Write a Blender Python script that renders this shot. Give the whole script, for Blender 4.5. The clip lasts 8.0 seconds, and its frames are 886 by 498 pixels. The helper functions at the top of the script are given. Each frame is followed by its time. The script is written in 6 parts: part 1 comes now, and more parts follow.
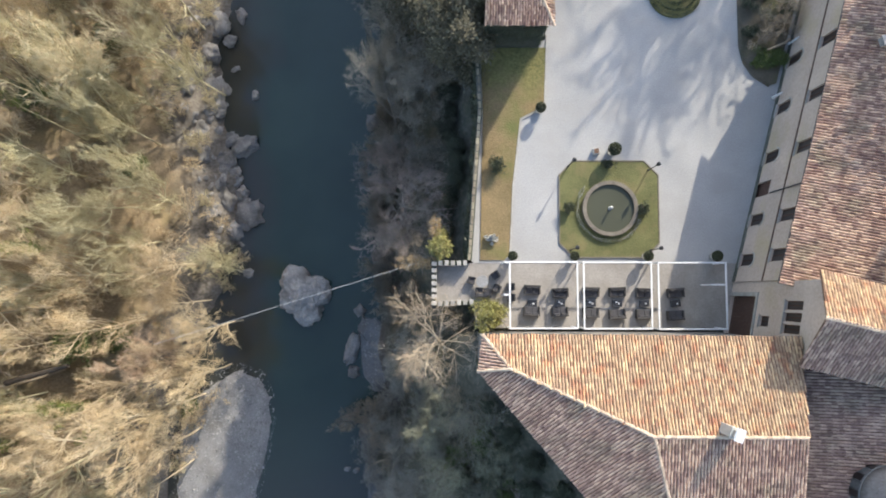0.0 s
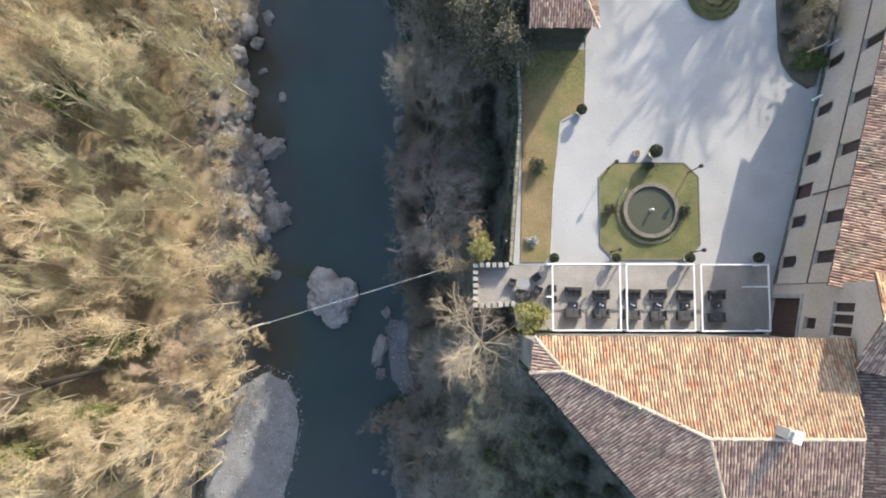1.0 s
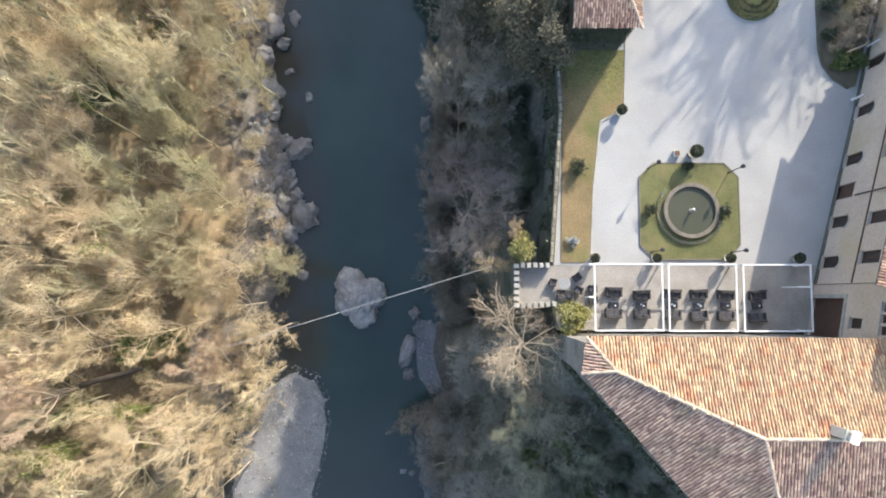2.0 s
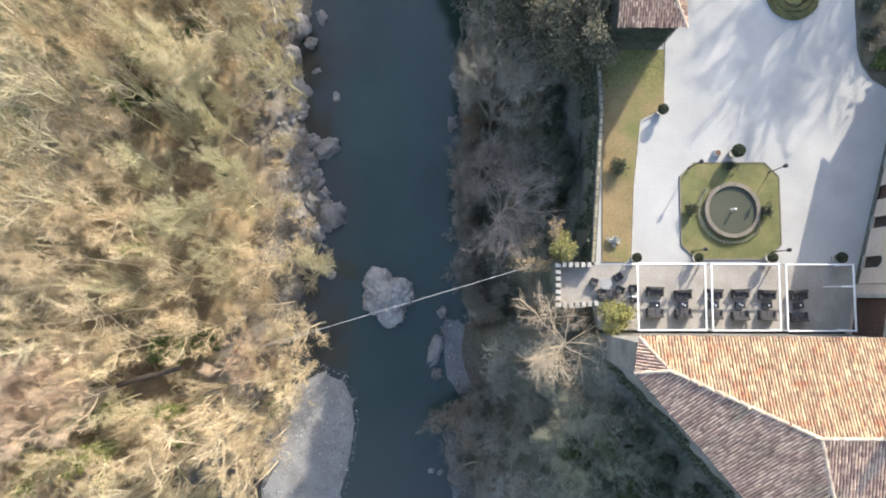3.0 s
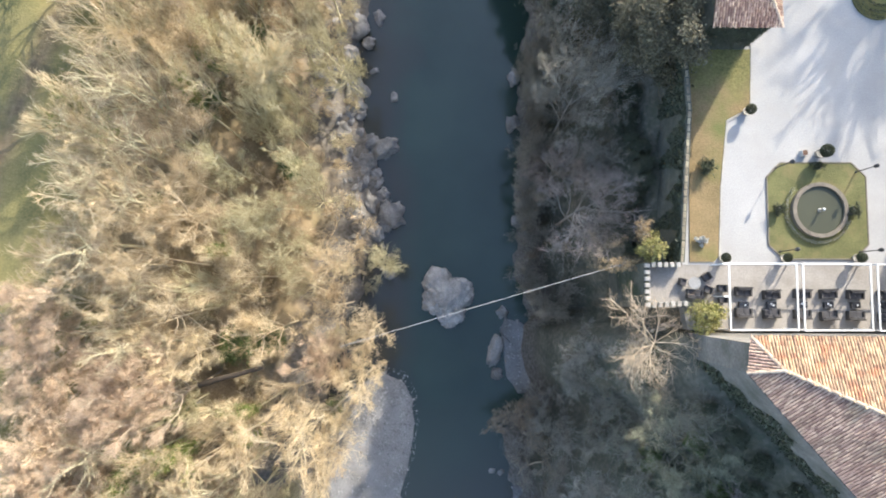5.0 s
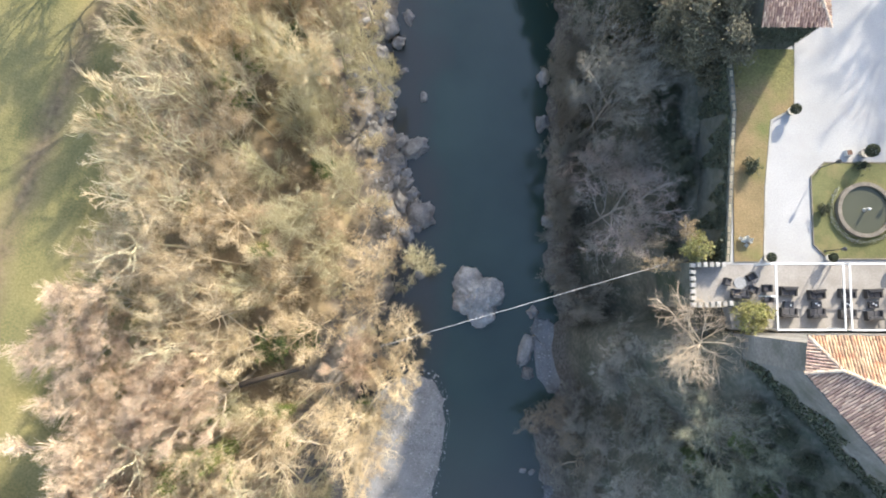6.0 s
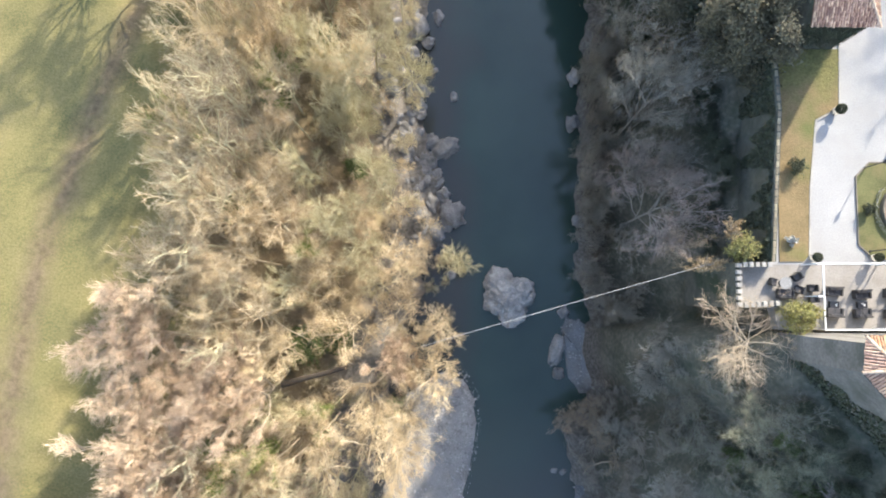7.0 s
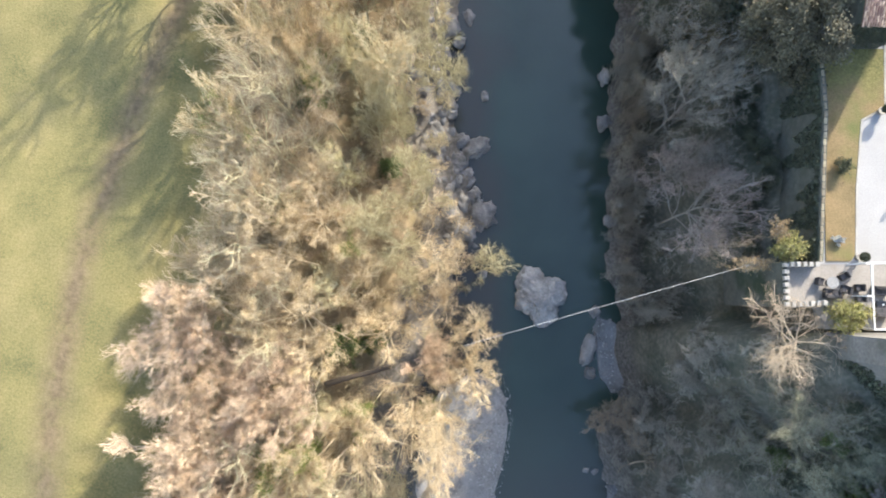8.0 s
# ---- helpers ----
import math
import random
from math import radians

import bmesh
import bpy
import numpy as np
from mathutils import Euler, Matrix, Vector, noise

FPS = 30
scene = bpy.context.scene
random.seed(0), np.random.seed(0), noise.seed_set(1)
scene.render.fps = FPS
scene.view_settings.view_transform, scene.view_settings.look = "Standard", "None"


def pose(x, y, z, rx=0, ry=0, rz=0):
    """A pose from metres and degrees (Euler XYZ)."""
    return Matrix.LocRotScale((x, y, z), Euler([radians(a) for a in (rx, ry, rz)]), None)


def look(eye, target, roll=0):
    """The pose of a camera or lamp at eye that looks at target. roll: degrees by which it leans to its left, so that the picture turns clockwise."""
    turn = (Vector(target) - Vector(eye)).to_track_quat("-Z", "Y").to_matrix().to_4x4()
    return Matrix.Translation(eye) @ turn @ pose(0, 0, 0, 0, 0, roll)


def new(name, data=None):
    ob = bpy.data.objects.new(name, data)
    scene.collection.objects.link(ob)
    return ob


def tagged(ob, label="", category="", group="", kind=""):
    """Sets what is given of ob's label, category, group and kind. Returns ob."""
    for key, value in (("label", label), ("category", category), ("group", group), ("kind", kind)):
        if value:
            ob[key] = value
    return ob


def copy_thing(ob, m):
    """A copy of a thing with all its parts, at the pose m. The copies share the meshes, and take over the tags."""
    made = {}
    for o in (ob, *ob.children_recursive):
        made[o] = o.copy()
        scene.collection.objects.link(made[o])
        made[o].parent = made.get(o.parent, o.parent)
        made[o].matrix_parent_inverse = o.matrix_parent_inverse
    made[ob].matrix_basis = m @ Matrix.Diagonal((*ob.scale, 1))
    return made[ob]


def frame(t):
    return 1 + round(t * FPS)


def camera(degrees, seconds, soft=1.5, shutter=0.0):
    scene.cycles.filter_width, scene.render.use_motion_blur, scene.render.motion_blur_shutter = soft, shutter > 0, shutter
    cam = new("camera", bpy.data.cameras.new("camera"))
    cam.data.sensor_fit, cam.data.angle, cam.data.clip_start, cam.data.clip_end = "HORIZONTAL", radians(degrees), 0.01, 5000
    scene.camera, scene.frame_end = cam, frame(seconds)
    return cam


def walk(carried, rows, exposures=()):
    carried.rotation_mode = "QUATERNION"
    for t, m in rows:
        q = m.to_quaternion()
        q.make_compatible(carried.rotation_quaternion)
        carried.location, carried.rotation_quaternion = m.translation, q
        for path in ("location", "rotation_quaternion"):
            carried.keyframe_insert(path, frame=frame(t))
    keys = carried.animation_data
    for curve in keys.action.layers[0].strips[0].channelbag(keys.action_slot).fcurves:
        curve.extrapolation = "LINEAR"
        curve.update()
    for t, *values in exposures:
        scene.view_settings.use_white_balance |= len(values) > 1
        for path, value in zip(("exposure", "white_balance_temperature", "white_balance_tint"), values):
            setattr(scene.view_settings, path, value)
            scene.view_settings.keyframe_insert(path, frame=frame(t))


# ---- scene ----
# A drone glides sideways over a river gorge, looking almost straight down.
cam = camera(68.0, 8.0, soft=1.9)
EYE, GLIDE = 56.0, 29.5
ROWS = [  # seconds, share of the glide, degrees from straight down
    (0.0, 0.0, 3.85),
    (0.5, 0.0588, 3.93),
    (1.0, 0.1178, 4.02),
    (1.5, 0.1756, 4.05),
    (3.0, 0.3526, 4.0),
    (3.5, 0.4123, 4.0),
    (4.0, 0.4760, 4.0),
    (4.5, 0.5409, 4.0),
    (6.0, 0.7348, 3.98),
    (6.5, 0.7998, 3.98),
    (7.0, 0.8656, 3.98),
    (7.5, 0.9340, 3.97),
    (8.0, 1.0, 3.95),
]
walk(cam, [(t, pose(-GLIDE * s, 0, EYE, tilt, 0, 0)) for t, s, tilt in ROWS], [(0.0, 1.30), (1.5, 1.49), (4.0, 1.71), (8.0, 1.83)])

# ---- light ----
SUN = Vector((0.435, 0.754, 0.492)).normalized()  # towards the sun
world = bpy.data.worlds.new("sky")
scene.world = world
world.use_nodes = True
wn = world.node_tree.nodes
sky = wn.new("ShaderNodeTexSky")
sky.sky_type = "NISHITA"
sky.sun_disc = False
sky.sun_elevation = math.asin(SUN.z)
sky.sun_rotation = math.atan2(SUN.x, SUN.y)
sky.air_density, sky.dust_density = 1.0, 1.6
wn["Background"].inputs["Strength"].default_value = 0.15
world.node_tree.links.new(sky.outputs["Color"], wn["Background"].inputs["Color"])
sun_data = bpy.data.lights.new("sun", "SUN")
sun_data.energy, sun_data.angle, sun_data.color = 2.35, radians(0.55), (1.0, 0.91, 0.77)
sun = new("sun", sun_data)
sun.matrix_world = look(SUN * 120, (0, 0, 0))


# ---- materials ----
def surface(name, dark, light, scale=1.0, rough=0.85, bump=0.25, fine=12.0, island=0.0, each=0.0, stain=None, metal=0.0, spread=(0.3, 0.7), depth=0.05):
    """A worn surface: two colours mixed by a broad and a fine grain in metres, with fine relief; stain: (colour, scale, amount)."""
    m = bpy.data.materials.new(name)
    m.use_nodes = True
    nt = m.node_tree
    nodes, links = nt.nodes, nt.links
    bsdf = nodes["Principled BSDF"]
    geo = nodes.new("ShaderNodeNewGeometry")
    broad = nodes.new("ShaderNodeTexNoise")
    broad.inputs["Scale"].default_value, broad.inputs["Detail"].default_value = scale, 4
    grain = nodes.new("ShaderNodeTexNoise")
    grain.inputs["Scale"].default_value, grain.inputs["Detail"].default_value = scale * fine, 3
    for n in (broad, grain):
        links.new(geo.outputs["Position"], n.inputs["Vector"])
    mix = nodes.new("ShaderNodeMix")
    mix.inputs[0].default_value = 0.5
    links.new(broad.outputs["Fac"], mix.inputs[2])
    links.new(grain.outputs["Fac"], mix.inputs[3])
    ramp = nodes.new("ShaderNodeValToRGB")
    ramp.color_ramp.elements[0].position, ramp.color_ramp.elements[1].position = spread
    ramp.color_ramp.elements[0].color, ramp.color_ramp.elements[1].color = (*dark, 1), (*light, 1)
    links.new(mix.outputs[0], ramp.inputs["Fac"])
    colour = ramp.outputs["Color"]
    if stain:
        patch = nodes.new("ShaderNodeTexNoise")
        patch.inputs["Scale"].default_value, patch.inputs["Detail"].default_value = stain[1], 6
        links.new(geo.outputs["Position"], patch.inputs["Vector"])
        cut = nodes.new("ShaderNodeMapRange")
        cut.inputs[1].default_value, cut.inputs[2].default_value = 0.5, 0.68
        cut.inputs[4].default_value = stain[2]
        links.new(patch.outputs["Fac"], cut.inputs[0])
        over = nodes.new("ShaderNodeMix")
        over.data_type = "RGBA"
        links.new(cut.outputs[0], over.inputs[0])
        links.new(colour, over.inputs[6])
        over.inputs[7].default_value = (*stain[0], 1)
        colour = over.outputs[2]
    if island or each:
        if island:
            source = geo.outputs["Random Per Island"]
        else:
            info = nodes.new("ShaderNodeObjectInfo")
            source = info.outputs["Random"]
        amount = island or each
        span = nodes.new("ShaderNodeMapRange")
        span.inputs[3].default_value, span.inputs[4].default_value = 1 - amount, 1 + amount
        links.new(source, span.inputs[0])
        hue = nodes.new("ShaderNodeMapRange")
        hue.inputs[3].default_value, hue.inputs[4].default_value = 0.5 - 0.03 * amount, 0.5 + 0.03 * amount
        links.new(source, hue.inputs[0])
        hsv = nodes.new("ShaderNodeHueSaturation")
        links.new(span.outputs[0], hsv.inputs["Value"])
        links.new(hue.outputs[0], hsv.inputs["Hue"])
        links.new(colour, hsv.inputs["Color"])
        colour = hsv.outputs["Color"]
    links.new(colour, bsdf.inputs["Base Color"])
    bsdf.inputs["Roughness"].default_value = rough
    bsdf.inputs["Metallic"].default_value = metal
    if bump:
        relief = nodes.new("ShaderNodeBump")
        relief.inputs["Strength"].default_value, relief.inputs["Distance"].default_value = bump, depth
        links.new(grain.outputs["Fac"], relief.inputs["Height"])
        links.new(relief.outputs["Normal"], bsdf.inputs["Normal"])
    return m


def ground_material():
    """Leaf litter under the woods, meadow beyond them, with a worn track along the meadow."""
    m = surface("earth_and_meadow", (0.16, 0.122, 0.07), (0.41, 0.315, 0.195), 0.35, 0.95, 0.9, 14, stain=((0.15, 0.13, 0.06), 0.16, 0.6))
    nt = m.node_tree
    nodes, links = nt.nodes, nt.links
    bsdf = nodes["Principled BSDF"]
    litter = bsdf.inputs["Base Color"].links[0].from_socket
    geo = nodes.new("ShaderNodeNewGeometry")
    sep = nodes.new("ShaderNodeSeparateXYZ")
    links.new(geo.outputs["Position"], sep.inputs[0])

    def calc(op, a, b):
        n = nodes.new("ShaderNodeMath")
        n.operation = op
        for socket, v in zip(n.inputs, (a, b)):
            if isinstance(v, (int, float)):
                socket.default_value = v
            else:
                links.new(v, socket)
        return n.outputs[0]

    def noise_at(scale, detail=5):
        n = nodes.new("ShaderNodeTexNoise")
        n.inputs["Scale"].default_value, n.inputs["Detail"].default_value = scale, detail
        links.new(geo.outputs["Position"], n.inputs["Vector"])
        return n.outputs["Fac"]

    def ramp_of(value, stops):
        r = nodes.new("ShaderNodeValToRGB")
        while len(r.color_ramp.elements) < len(stops):
            r.color_ramp.elements.new(0.5)
        for e, (p, c) in zip(r.color_ramp.elements, stops):
            e.position, e.color = p, (*c, 1)
        links.new(value, r.inputs["Fac"])
        return r.outputs["Color"]

    def blend(fac, a, b):
        n = nodes.new("ShaderNodeMix")
        n.data_type = "RGBA"
        links.new(fac, n.inputs[0])
        links.new(a, n.inputs[6])
        links.new(b, n.inputs[7])
        return n.outputs[2]

    def step_of(value, lo, hi):
        n = nodes.new("ShaderNodeMapRange")
        n.inputs[1].default_value, n.inputs[2].default_value = lo, hi
        links.new(value, n.inputs[0])
        return n.outputs[0]

    tuft = calc("ADD", calc("MULTIPLY", noise_at(0.22), 0.5), calc("MULTIPLY", noise_at(5.0), 0.5))
    grass = ramp_of(tuft, [(0.3, (0.093, 0.098, 0.036)), (0.5, (0.184, 0.163, 0.063)), (0.72, (0.275, 0.227, 0.10))])
    soil = ramp_of(noise_at(1.6), [(0.3, (0.105, 0.078, 0.045)), (0.7, (0.20, 0.15, 0.09))])
    north = calc("MAXIMUM", calc("ADD", sep.outputs["Y"], 14.0), 0.0)
    line = calc("SUBTRACT", sep.outputs["X"], calc("MULTIPLY", calc("MULTIPLY", north, north), 0.0048))
    wobble = calc("MULTIPLY", calc("SUBTRACT", noise_at(0.3), 0.5), 1.8)
    off = calc("ABSOLUTE", calc("ADD", calc("ADD", line, 64.6), wobble), 0.0)
    track = calc("MULTIPLY", calc("SUBTRACT", 1.0, step_of(off, 0.2, 2.2)), step_of(noise_at(0.45), 0.1, 0.5))
    meadow = blend(calc("MULTIPLY", track, 0.9), grass, soil)
    edge = calc("ADD", sep.outputs["X"], calc("MULTIPLY", calc("SUBTRACT", noise_at(0.25), 0.5), 7.0))
    # East bank ground: dark green, with its deep shade put into the colour.
    shaded_cover = ramp_of(calc("ADD", calc("MULTIPLY", noise_at(2.2), 0.5), calc("MULTIPLY", noise_at(0.3), 0.5)), [(0.36, (0.062, 0.073, 0.048)), (0.5, (0.11, 0.108, 0.08)), (0.64, (0.18, 0.165, 0.13))])
    shady = blend(step_of(calc("ADD", sep.outputs["X"], calc("MULTIPLY", noise_at(0.3), 4.0)), -20.0, -17.0), litter, shaded_cover)
    stones = ramp_of(noise_at(2.8), [(0.3, (0.075, 0.068, 0.058)), (0.7, (0.21, 0.195, 0.175))])
    beach = step_of(calc("SUBTRACT", calc("MULTIPLY", noise_at(0.5), 2.4), sep.outputs["Z"]), 23.4, 25.2)
    shady = blend(calc("MULTIPLY", beach, 0.9), shady, stones)
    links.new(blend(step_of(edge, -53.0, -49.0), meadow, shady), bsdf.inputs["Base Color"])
    return m


def water_material(name, colour, ripple, rough=0.06, shallow=None, ior=1.33):
    m = bpy.data.materials.new(name)
    m.use_nodes = True
    nt = m.node_tree
    bsdf = nt.nodes["Principled BSDF"]
    geo = nt.nodes.new("ShaderNodeNewGeometry")
    deep = nt.nodes.new("ShaderNodeTexNoise")
    deep.inputs["Scale"].default_value, deep.inputs["Detail"].default_value = 0.09, 3
    fine = nt.nodes.new("ShaderNodeTexNoise")
    fine.inputs["Scale"].default_value, fine.inputs["Detail"].default_value = 1.6, 3
    for n in (deep, fine):
        nt.links.new(geo.outputs["Position"], n.inputs["Vector"])
    ramp = nt.nodes.new("ShaderNodeValToRGB")
    ramp.color_ramp.elements[0].position, ramp.color_ramp.elements[1].position = 0.3, 0.7
    ramp.color_ramp.elements[0].color = (*[c * 0.85 for c in colour], 1)
    ramp.color_ramp.elements[1].color = (*[c * 1.15 for c in colour], 1)
    nt.links.new(deep.outputs["Fac"], ramp.inputs["Fac"])
    nt.links.new(ramp.outputs["Color"], bsdf.inputs["Base Color"])
    if shallow:  # the brownish bed shows through along the west shore
        sep = nt.nodes.new("ShaderNodeSeparateXYZ")
        nt.links.new(geo.outputs["Position"], sep.inputs[0])
        shift = nt.nodes.new("ShaderNodeMath")
        shift.operation = "MULTIPLY_ADD"
        shift.inputs[1].default_value = 9.0
        nt.links.new(deep.outputs["Fac"], shift.inputs[0])
        nt.links.new(sep.outputs["X"], shift.inputs[2])
        near = nt.nodes.new("ShaderNodeMapRange")
        near.inputs[1].default_value, near.inputs[2].default_value = -20.5, -16.5
        near.inputs[3].default_value, near.inputs[4].default_value = 0.85, 0.0
        nt.links.new(shift.outputs[0], near.inputs[0])
        over = nt.nodes.new("ShaderNodeMix")
        over.data_type = "RGBA"
        nt.links.new(near.outputs[0], over.inputs[0])
        nt.links.new(ramp.outputs["Color"], over.inputs[6])
        over.inputs[7].default_value = (*shallow, 1)
        south = nt.nodes.new("ShaderNodeMapRange")  # stony shallows downstream
        south.inputs[1].default_value, south.inputs[2].default_value = -22.0, -9.0
        south.inputs[3].default_value, south.inputs[4].default_value = 0.7, 0.0
        along = nt.nodes.new("ShaderNodeMath")
        along.operation = "MULTIPLY_ADD"
        along.inputs[1].default_value = 7.0
        nt.links.new(deep.outputs["Fac"], along.inputs[0])
        nt.links.new(sep.outputs["Y"], along.inputs[2])
        nt.links.new(along.outputs[0], south.inputs[0])
        bed = nt.nodes.new("ShaderNodeMix")
        bed.data_type = "RGBA"
        nt.links.new(south.outputs[0], bed.inputs[0])
        nt.links.new(over.outputs[2], bed.inputs[6])
        bed.inputs[7].default_value = (0.066, 0.068, 0.062, 1)
        nt.links.new(bed.outputs[2], bsdf.inputs["Base Color"])
    relief = nt.nodes.new("ShaderNodeBump")
    relief.inputs["Strength"].default_value, relief.inputs["Distance"].default_value = ripple, 0.1
    nt.links.new(fine.outputs["Fac"], relief.inputs["Height"])
    nt.links.new(relief.outputs["Normal"], bsdf.inputs["Normal"])
    bsdf.inputs["Roughness"].default_value = rough
    bsdf.inputs["IOR"].default_value = ior
    return m


EARTH = ground_material()
RIVER = water_material("river_water", (0.031, 0.053, 0.044), 0.12, 0.03, (0.043, 0.043, 0.038), 1.5)
POOL = water_material("pond_water", (0.075, 0.078, 0.052), 0.05)
ROCK = surface("river_rock", (0.125, 0.122, 0.118), (0.345, 0.333, 0.32), 0.9, 0.9, 1.0, 7, each=0.16, stain=((0.10, 0.095, 0.08), 0.5, 0.6))
PALE_ROCK = surface("pale_river_rock", (0.19, 0.185, 0.18), (0.48, 0.465, 0.44), 0.8, 0.9, 1.0, 8, stain=((0.15, 0.14, 0.12), 0.5, 0.6))
SHINGLE = surface("shingle", (0.17, 0.17, 0.17), (0.39, 0.385, 0.375), 0.4, 0.9, 0.8, 22, stain=((0.16, 0.15, 0.13), 0.3, 0.5))
SILT = surface("river_silt", (0.12, 0.124, 0.128), (0.255, 0.256, 0.258), 0.35, 0.9, 0.3, 14, stain=((0.11, 0.105, 0.09), 0.4, 0.7))
PEBBLE = surface("pebbles", (0.20, 0.20, 0.20), (0.40, 0.395, 0.38), 0.8, 0.9, 0.0, 9, island=0.35)
YARD = surface("pale_gravel_yard", (0.295, 0.295, 0.285), (0.45, 0.442, 0.425), 0.22, 0.95, 0.25, 40, stain=((0.33, 0.32, 0.30), 0.35, 0.55), depth=0.02)
TERRACE = surface("terrace_flags", (0.235, 0.215, 0.19), (0.375, 0.35, 0.315), 0.5, 0.85, 0.25, 14, each=0.10, stain=((0.22, 0.20, 0.17), 0.6, 0.5), depth=0.02)
LAWN = surface("lawn", (0.082, 0.09, 0.034), (0.185, 0.18, 0.072), 0.7, 0.95, 0.8, 12, stain=((0.20, 0.165, 0.075), 0.6, 0.75))
SOIL = surface("garden_soil", (0.075, 0.068, 0.048), (0.18, 0.155, 0.115), 0.9, 0.95, 0.8, 12, stain=((0.06, 0.075, 0.025), 0.5, 0.7))
DRYLAWN = surface("dry_lawn", (0.138, 0.108, 0.048), (0.30, 0.215, 0.11), 0.4, 0.95, 0.8, 18, stain=((0.115, 0.135, 0.04), 0.22, 0.85))


def greener_northward(m, green_low, green_high, y0, y1):
    """Fresher grass takes over from the dry grass between y0 and y1, in ragged patches."""
    nt = m.node_tree
    bsdf = nt.nodes["Principled BSDF"]
    dry = bsdf.inputs["Base Color"].links[0].from_socket
    geo = nt.nodes.new("ShaderNodeNewGeometry")
    sep = nt.nodes.new("ShaderNodeSeparateXYZ")
    nt.links.new(geo.outputs["Position"], sep.inputs[0])
    patch = nt.nodes.new("ShaderNodeTexNoise")
    patch.inputs["Scale"].default_value, patch.inputs["Detail"].default_value = 0.55, 5
    blade = nt.nodes.new("ShaderNodeTexNoise")
    blade.inputs["Scale"].default_value, blade.inputs["Detail"].default_value = 5.0, 4
    for n in (patch, blade):
        nt.links.new(geo.outputs["Position"], n.inputs["Vector"])
    shift = nt.nodes.new("ShaderNodeMath")
    shift.operation = "MULTIPLY_ADD"
    shift.inputs[1].default_value = 11.0
    nt.links.new(patch.outputs["Fac"], shift.inputs[0])
    nt.links.new(sep.outputs["Y"], shift.inputs[2])
    span = nt.nodes.new("ShaderNodeMapRange")
    span.inputs[1].default_value, span.inputs[2].default_value = y0 + 5.5, y1 + 5.5
    nt.links.new(shift.outputs[0], span.inputs[0])
    ramp = nt.nodes.new("ShaderNodeValToRGB")
    ramp.color_ramp.elements[0].position, ramp.color_ramp.elements[1].position = 0.3, 0.7
    ramp.color_ramp.elements[0].color, ramp.color_ramp.elements[1].color = (*green_low, 1), (*green_high, 1)
    nt.links.new(blade.outputs["Fac"], ramp.inputs["Fac"])
    over = nt.nodes.new("ShaderNodeMix")
    over.data_type = "RGBA"
    nt.links.new(span.outputs[0], over.inputs[0])
    nt.links.new(dry, over.inputs[6])
    nt.links.new(ramp.outputs["Color"], over.inputs[7])
    nt.links.new(over.outputs[2], bsdf.inputs["Base Color"])


greener_northward(DRYLAWN, (0.11, 0.112, 0.038), (0.24, 0.215, 0.078), 16.2, 20.0)
STONE = surface("pale_stone", (0.28, 0.268, 0.24), (0.47, 0.45, 0.405), 1.2, 0.85, 0.4, 10, each=0.12, stain=((0.25, 0.23, 0.19), 0.9, 0.5))
MASONRY = surface("rubble_masonry", (0.06, 0.065, 0.053), (0.155, 0.155, 0.127), 1.6, 0.95, 0.9, 7, stain=((0.035, 0.055, 0.03), 0.28, 0.9))
PLASTER = surface("ochre_plaster", (0.40, 0.315, 0.255), (0.59, 0.485, 0.40), 0.35, 0.9, 0.2, 14, stain=((0.44, 0.36, 0.19), 0.3, 0.5))
HOUSEWALL = surface("stained_house_wall", (0.115, 0.11, 0.103), (0.27, 0.258, 0.24), 0.5, 0.95, 0.5, 9, stain=((0.09, 0.095, 0.075), 0.3, 0.85))
PLASTERW = surface("grey_plaster", (0.36, 0.36, 0.34), (0.56, 0.55, 0.51), 0.4, 0.9, 0.3, 12, stain=((0.25, 0.25, 0.22), 0.4, 0.6))
TILE = surface("roof_tiles", (0.30, 0.18, 0.105), (0.57, 0.42, 0.265), 0.9, 0.85, 0.3, 6, island=0.34, stain=((0.42, 0.17, 0.09), 1.3, 0.75))
TILE_ONE = surface("roof_tile_piece", (0.30, 0.18, 0.105), (0.57, 0.42, 0.265), 0.9, 0.85, 0.3, 6, each=0.34, stain=((0.42, 0.17, 0.09), 1.3, 0.75))
TILE_WARM = surface("weathered_roof_tiles", (0.24, 0.124, 0.087), (0.57, 0.40, 0.30), 0.9, 0.9, 0.3, 6, island=0.46, stain=((0.17, 0.155, 0.105), 0.5, 0.6))
TILE_OLD = surface("old_roof_tiles", (0.265, 0.162, 0.12), (0.53, 0.37, 0.285), 0.9, 0.9, 0.3, 6, island=0.38, stain=((0.19, 0.165, 0.115), 0.5, 0.55))
RIDGE = surface("ridge_tiles", (0.42, 0.30, 0.20), (0.70, 0.56, 0.42), 1.5, 0.85, 0.3, 7, each=0.2)
COPING = surface("lichened_coping_stone", (0.15, 0.13, 0.085), (0.36, 0.31, 0.22), 1.4, 0.9, 0.5, 9, each=0.3)
RIMSTONE = surface("worn_rim_stone", (0.12, 0.105, 0.082), (0.235, 0.205, 0.165), 1.6, 0.9, 0.4, 9, each=0.12)
TURRET = surface("dark_turret_stone", (0.13, 0.112, 0.098), (0.25, 0.22, 0.195), 1.0, 0.9, 0.4, 8)
DEADWOOD = surface("dark_dead_wood", (0.025, 0.019, 0.014), (0.07, 0.055, 0.04), 1.5, 0.95, 0.8, 8)
UNDER = surface("roof_mortar", (0.09, 0.052, 0.034), (0.175, 0.105, 0.07), 1.5, 0.95, 0.3)
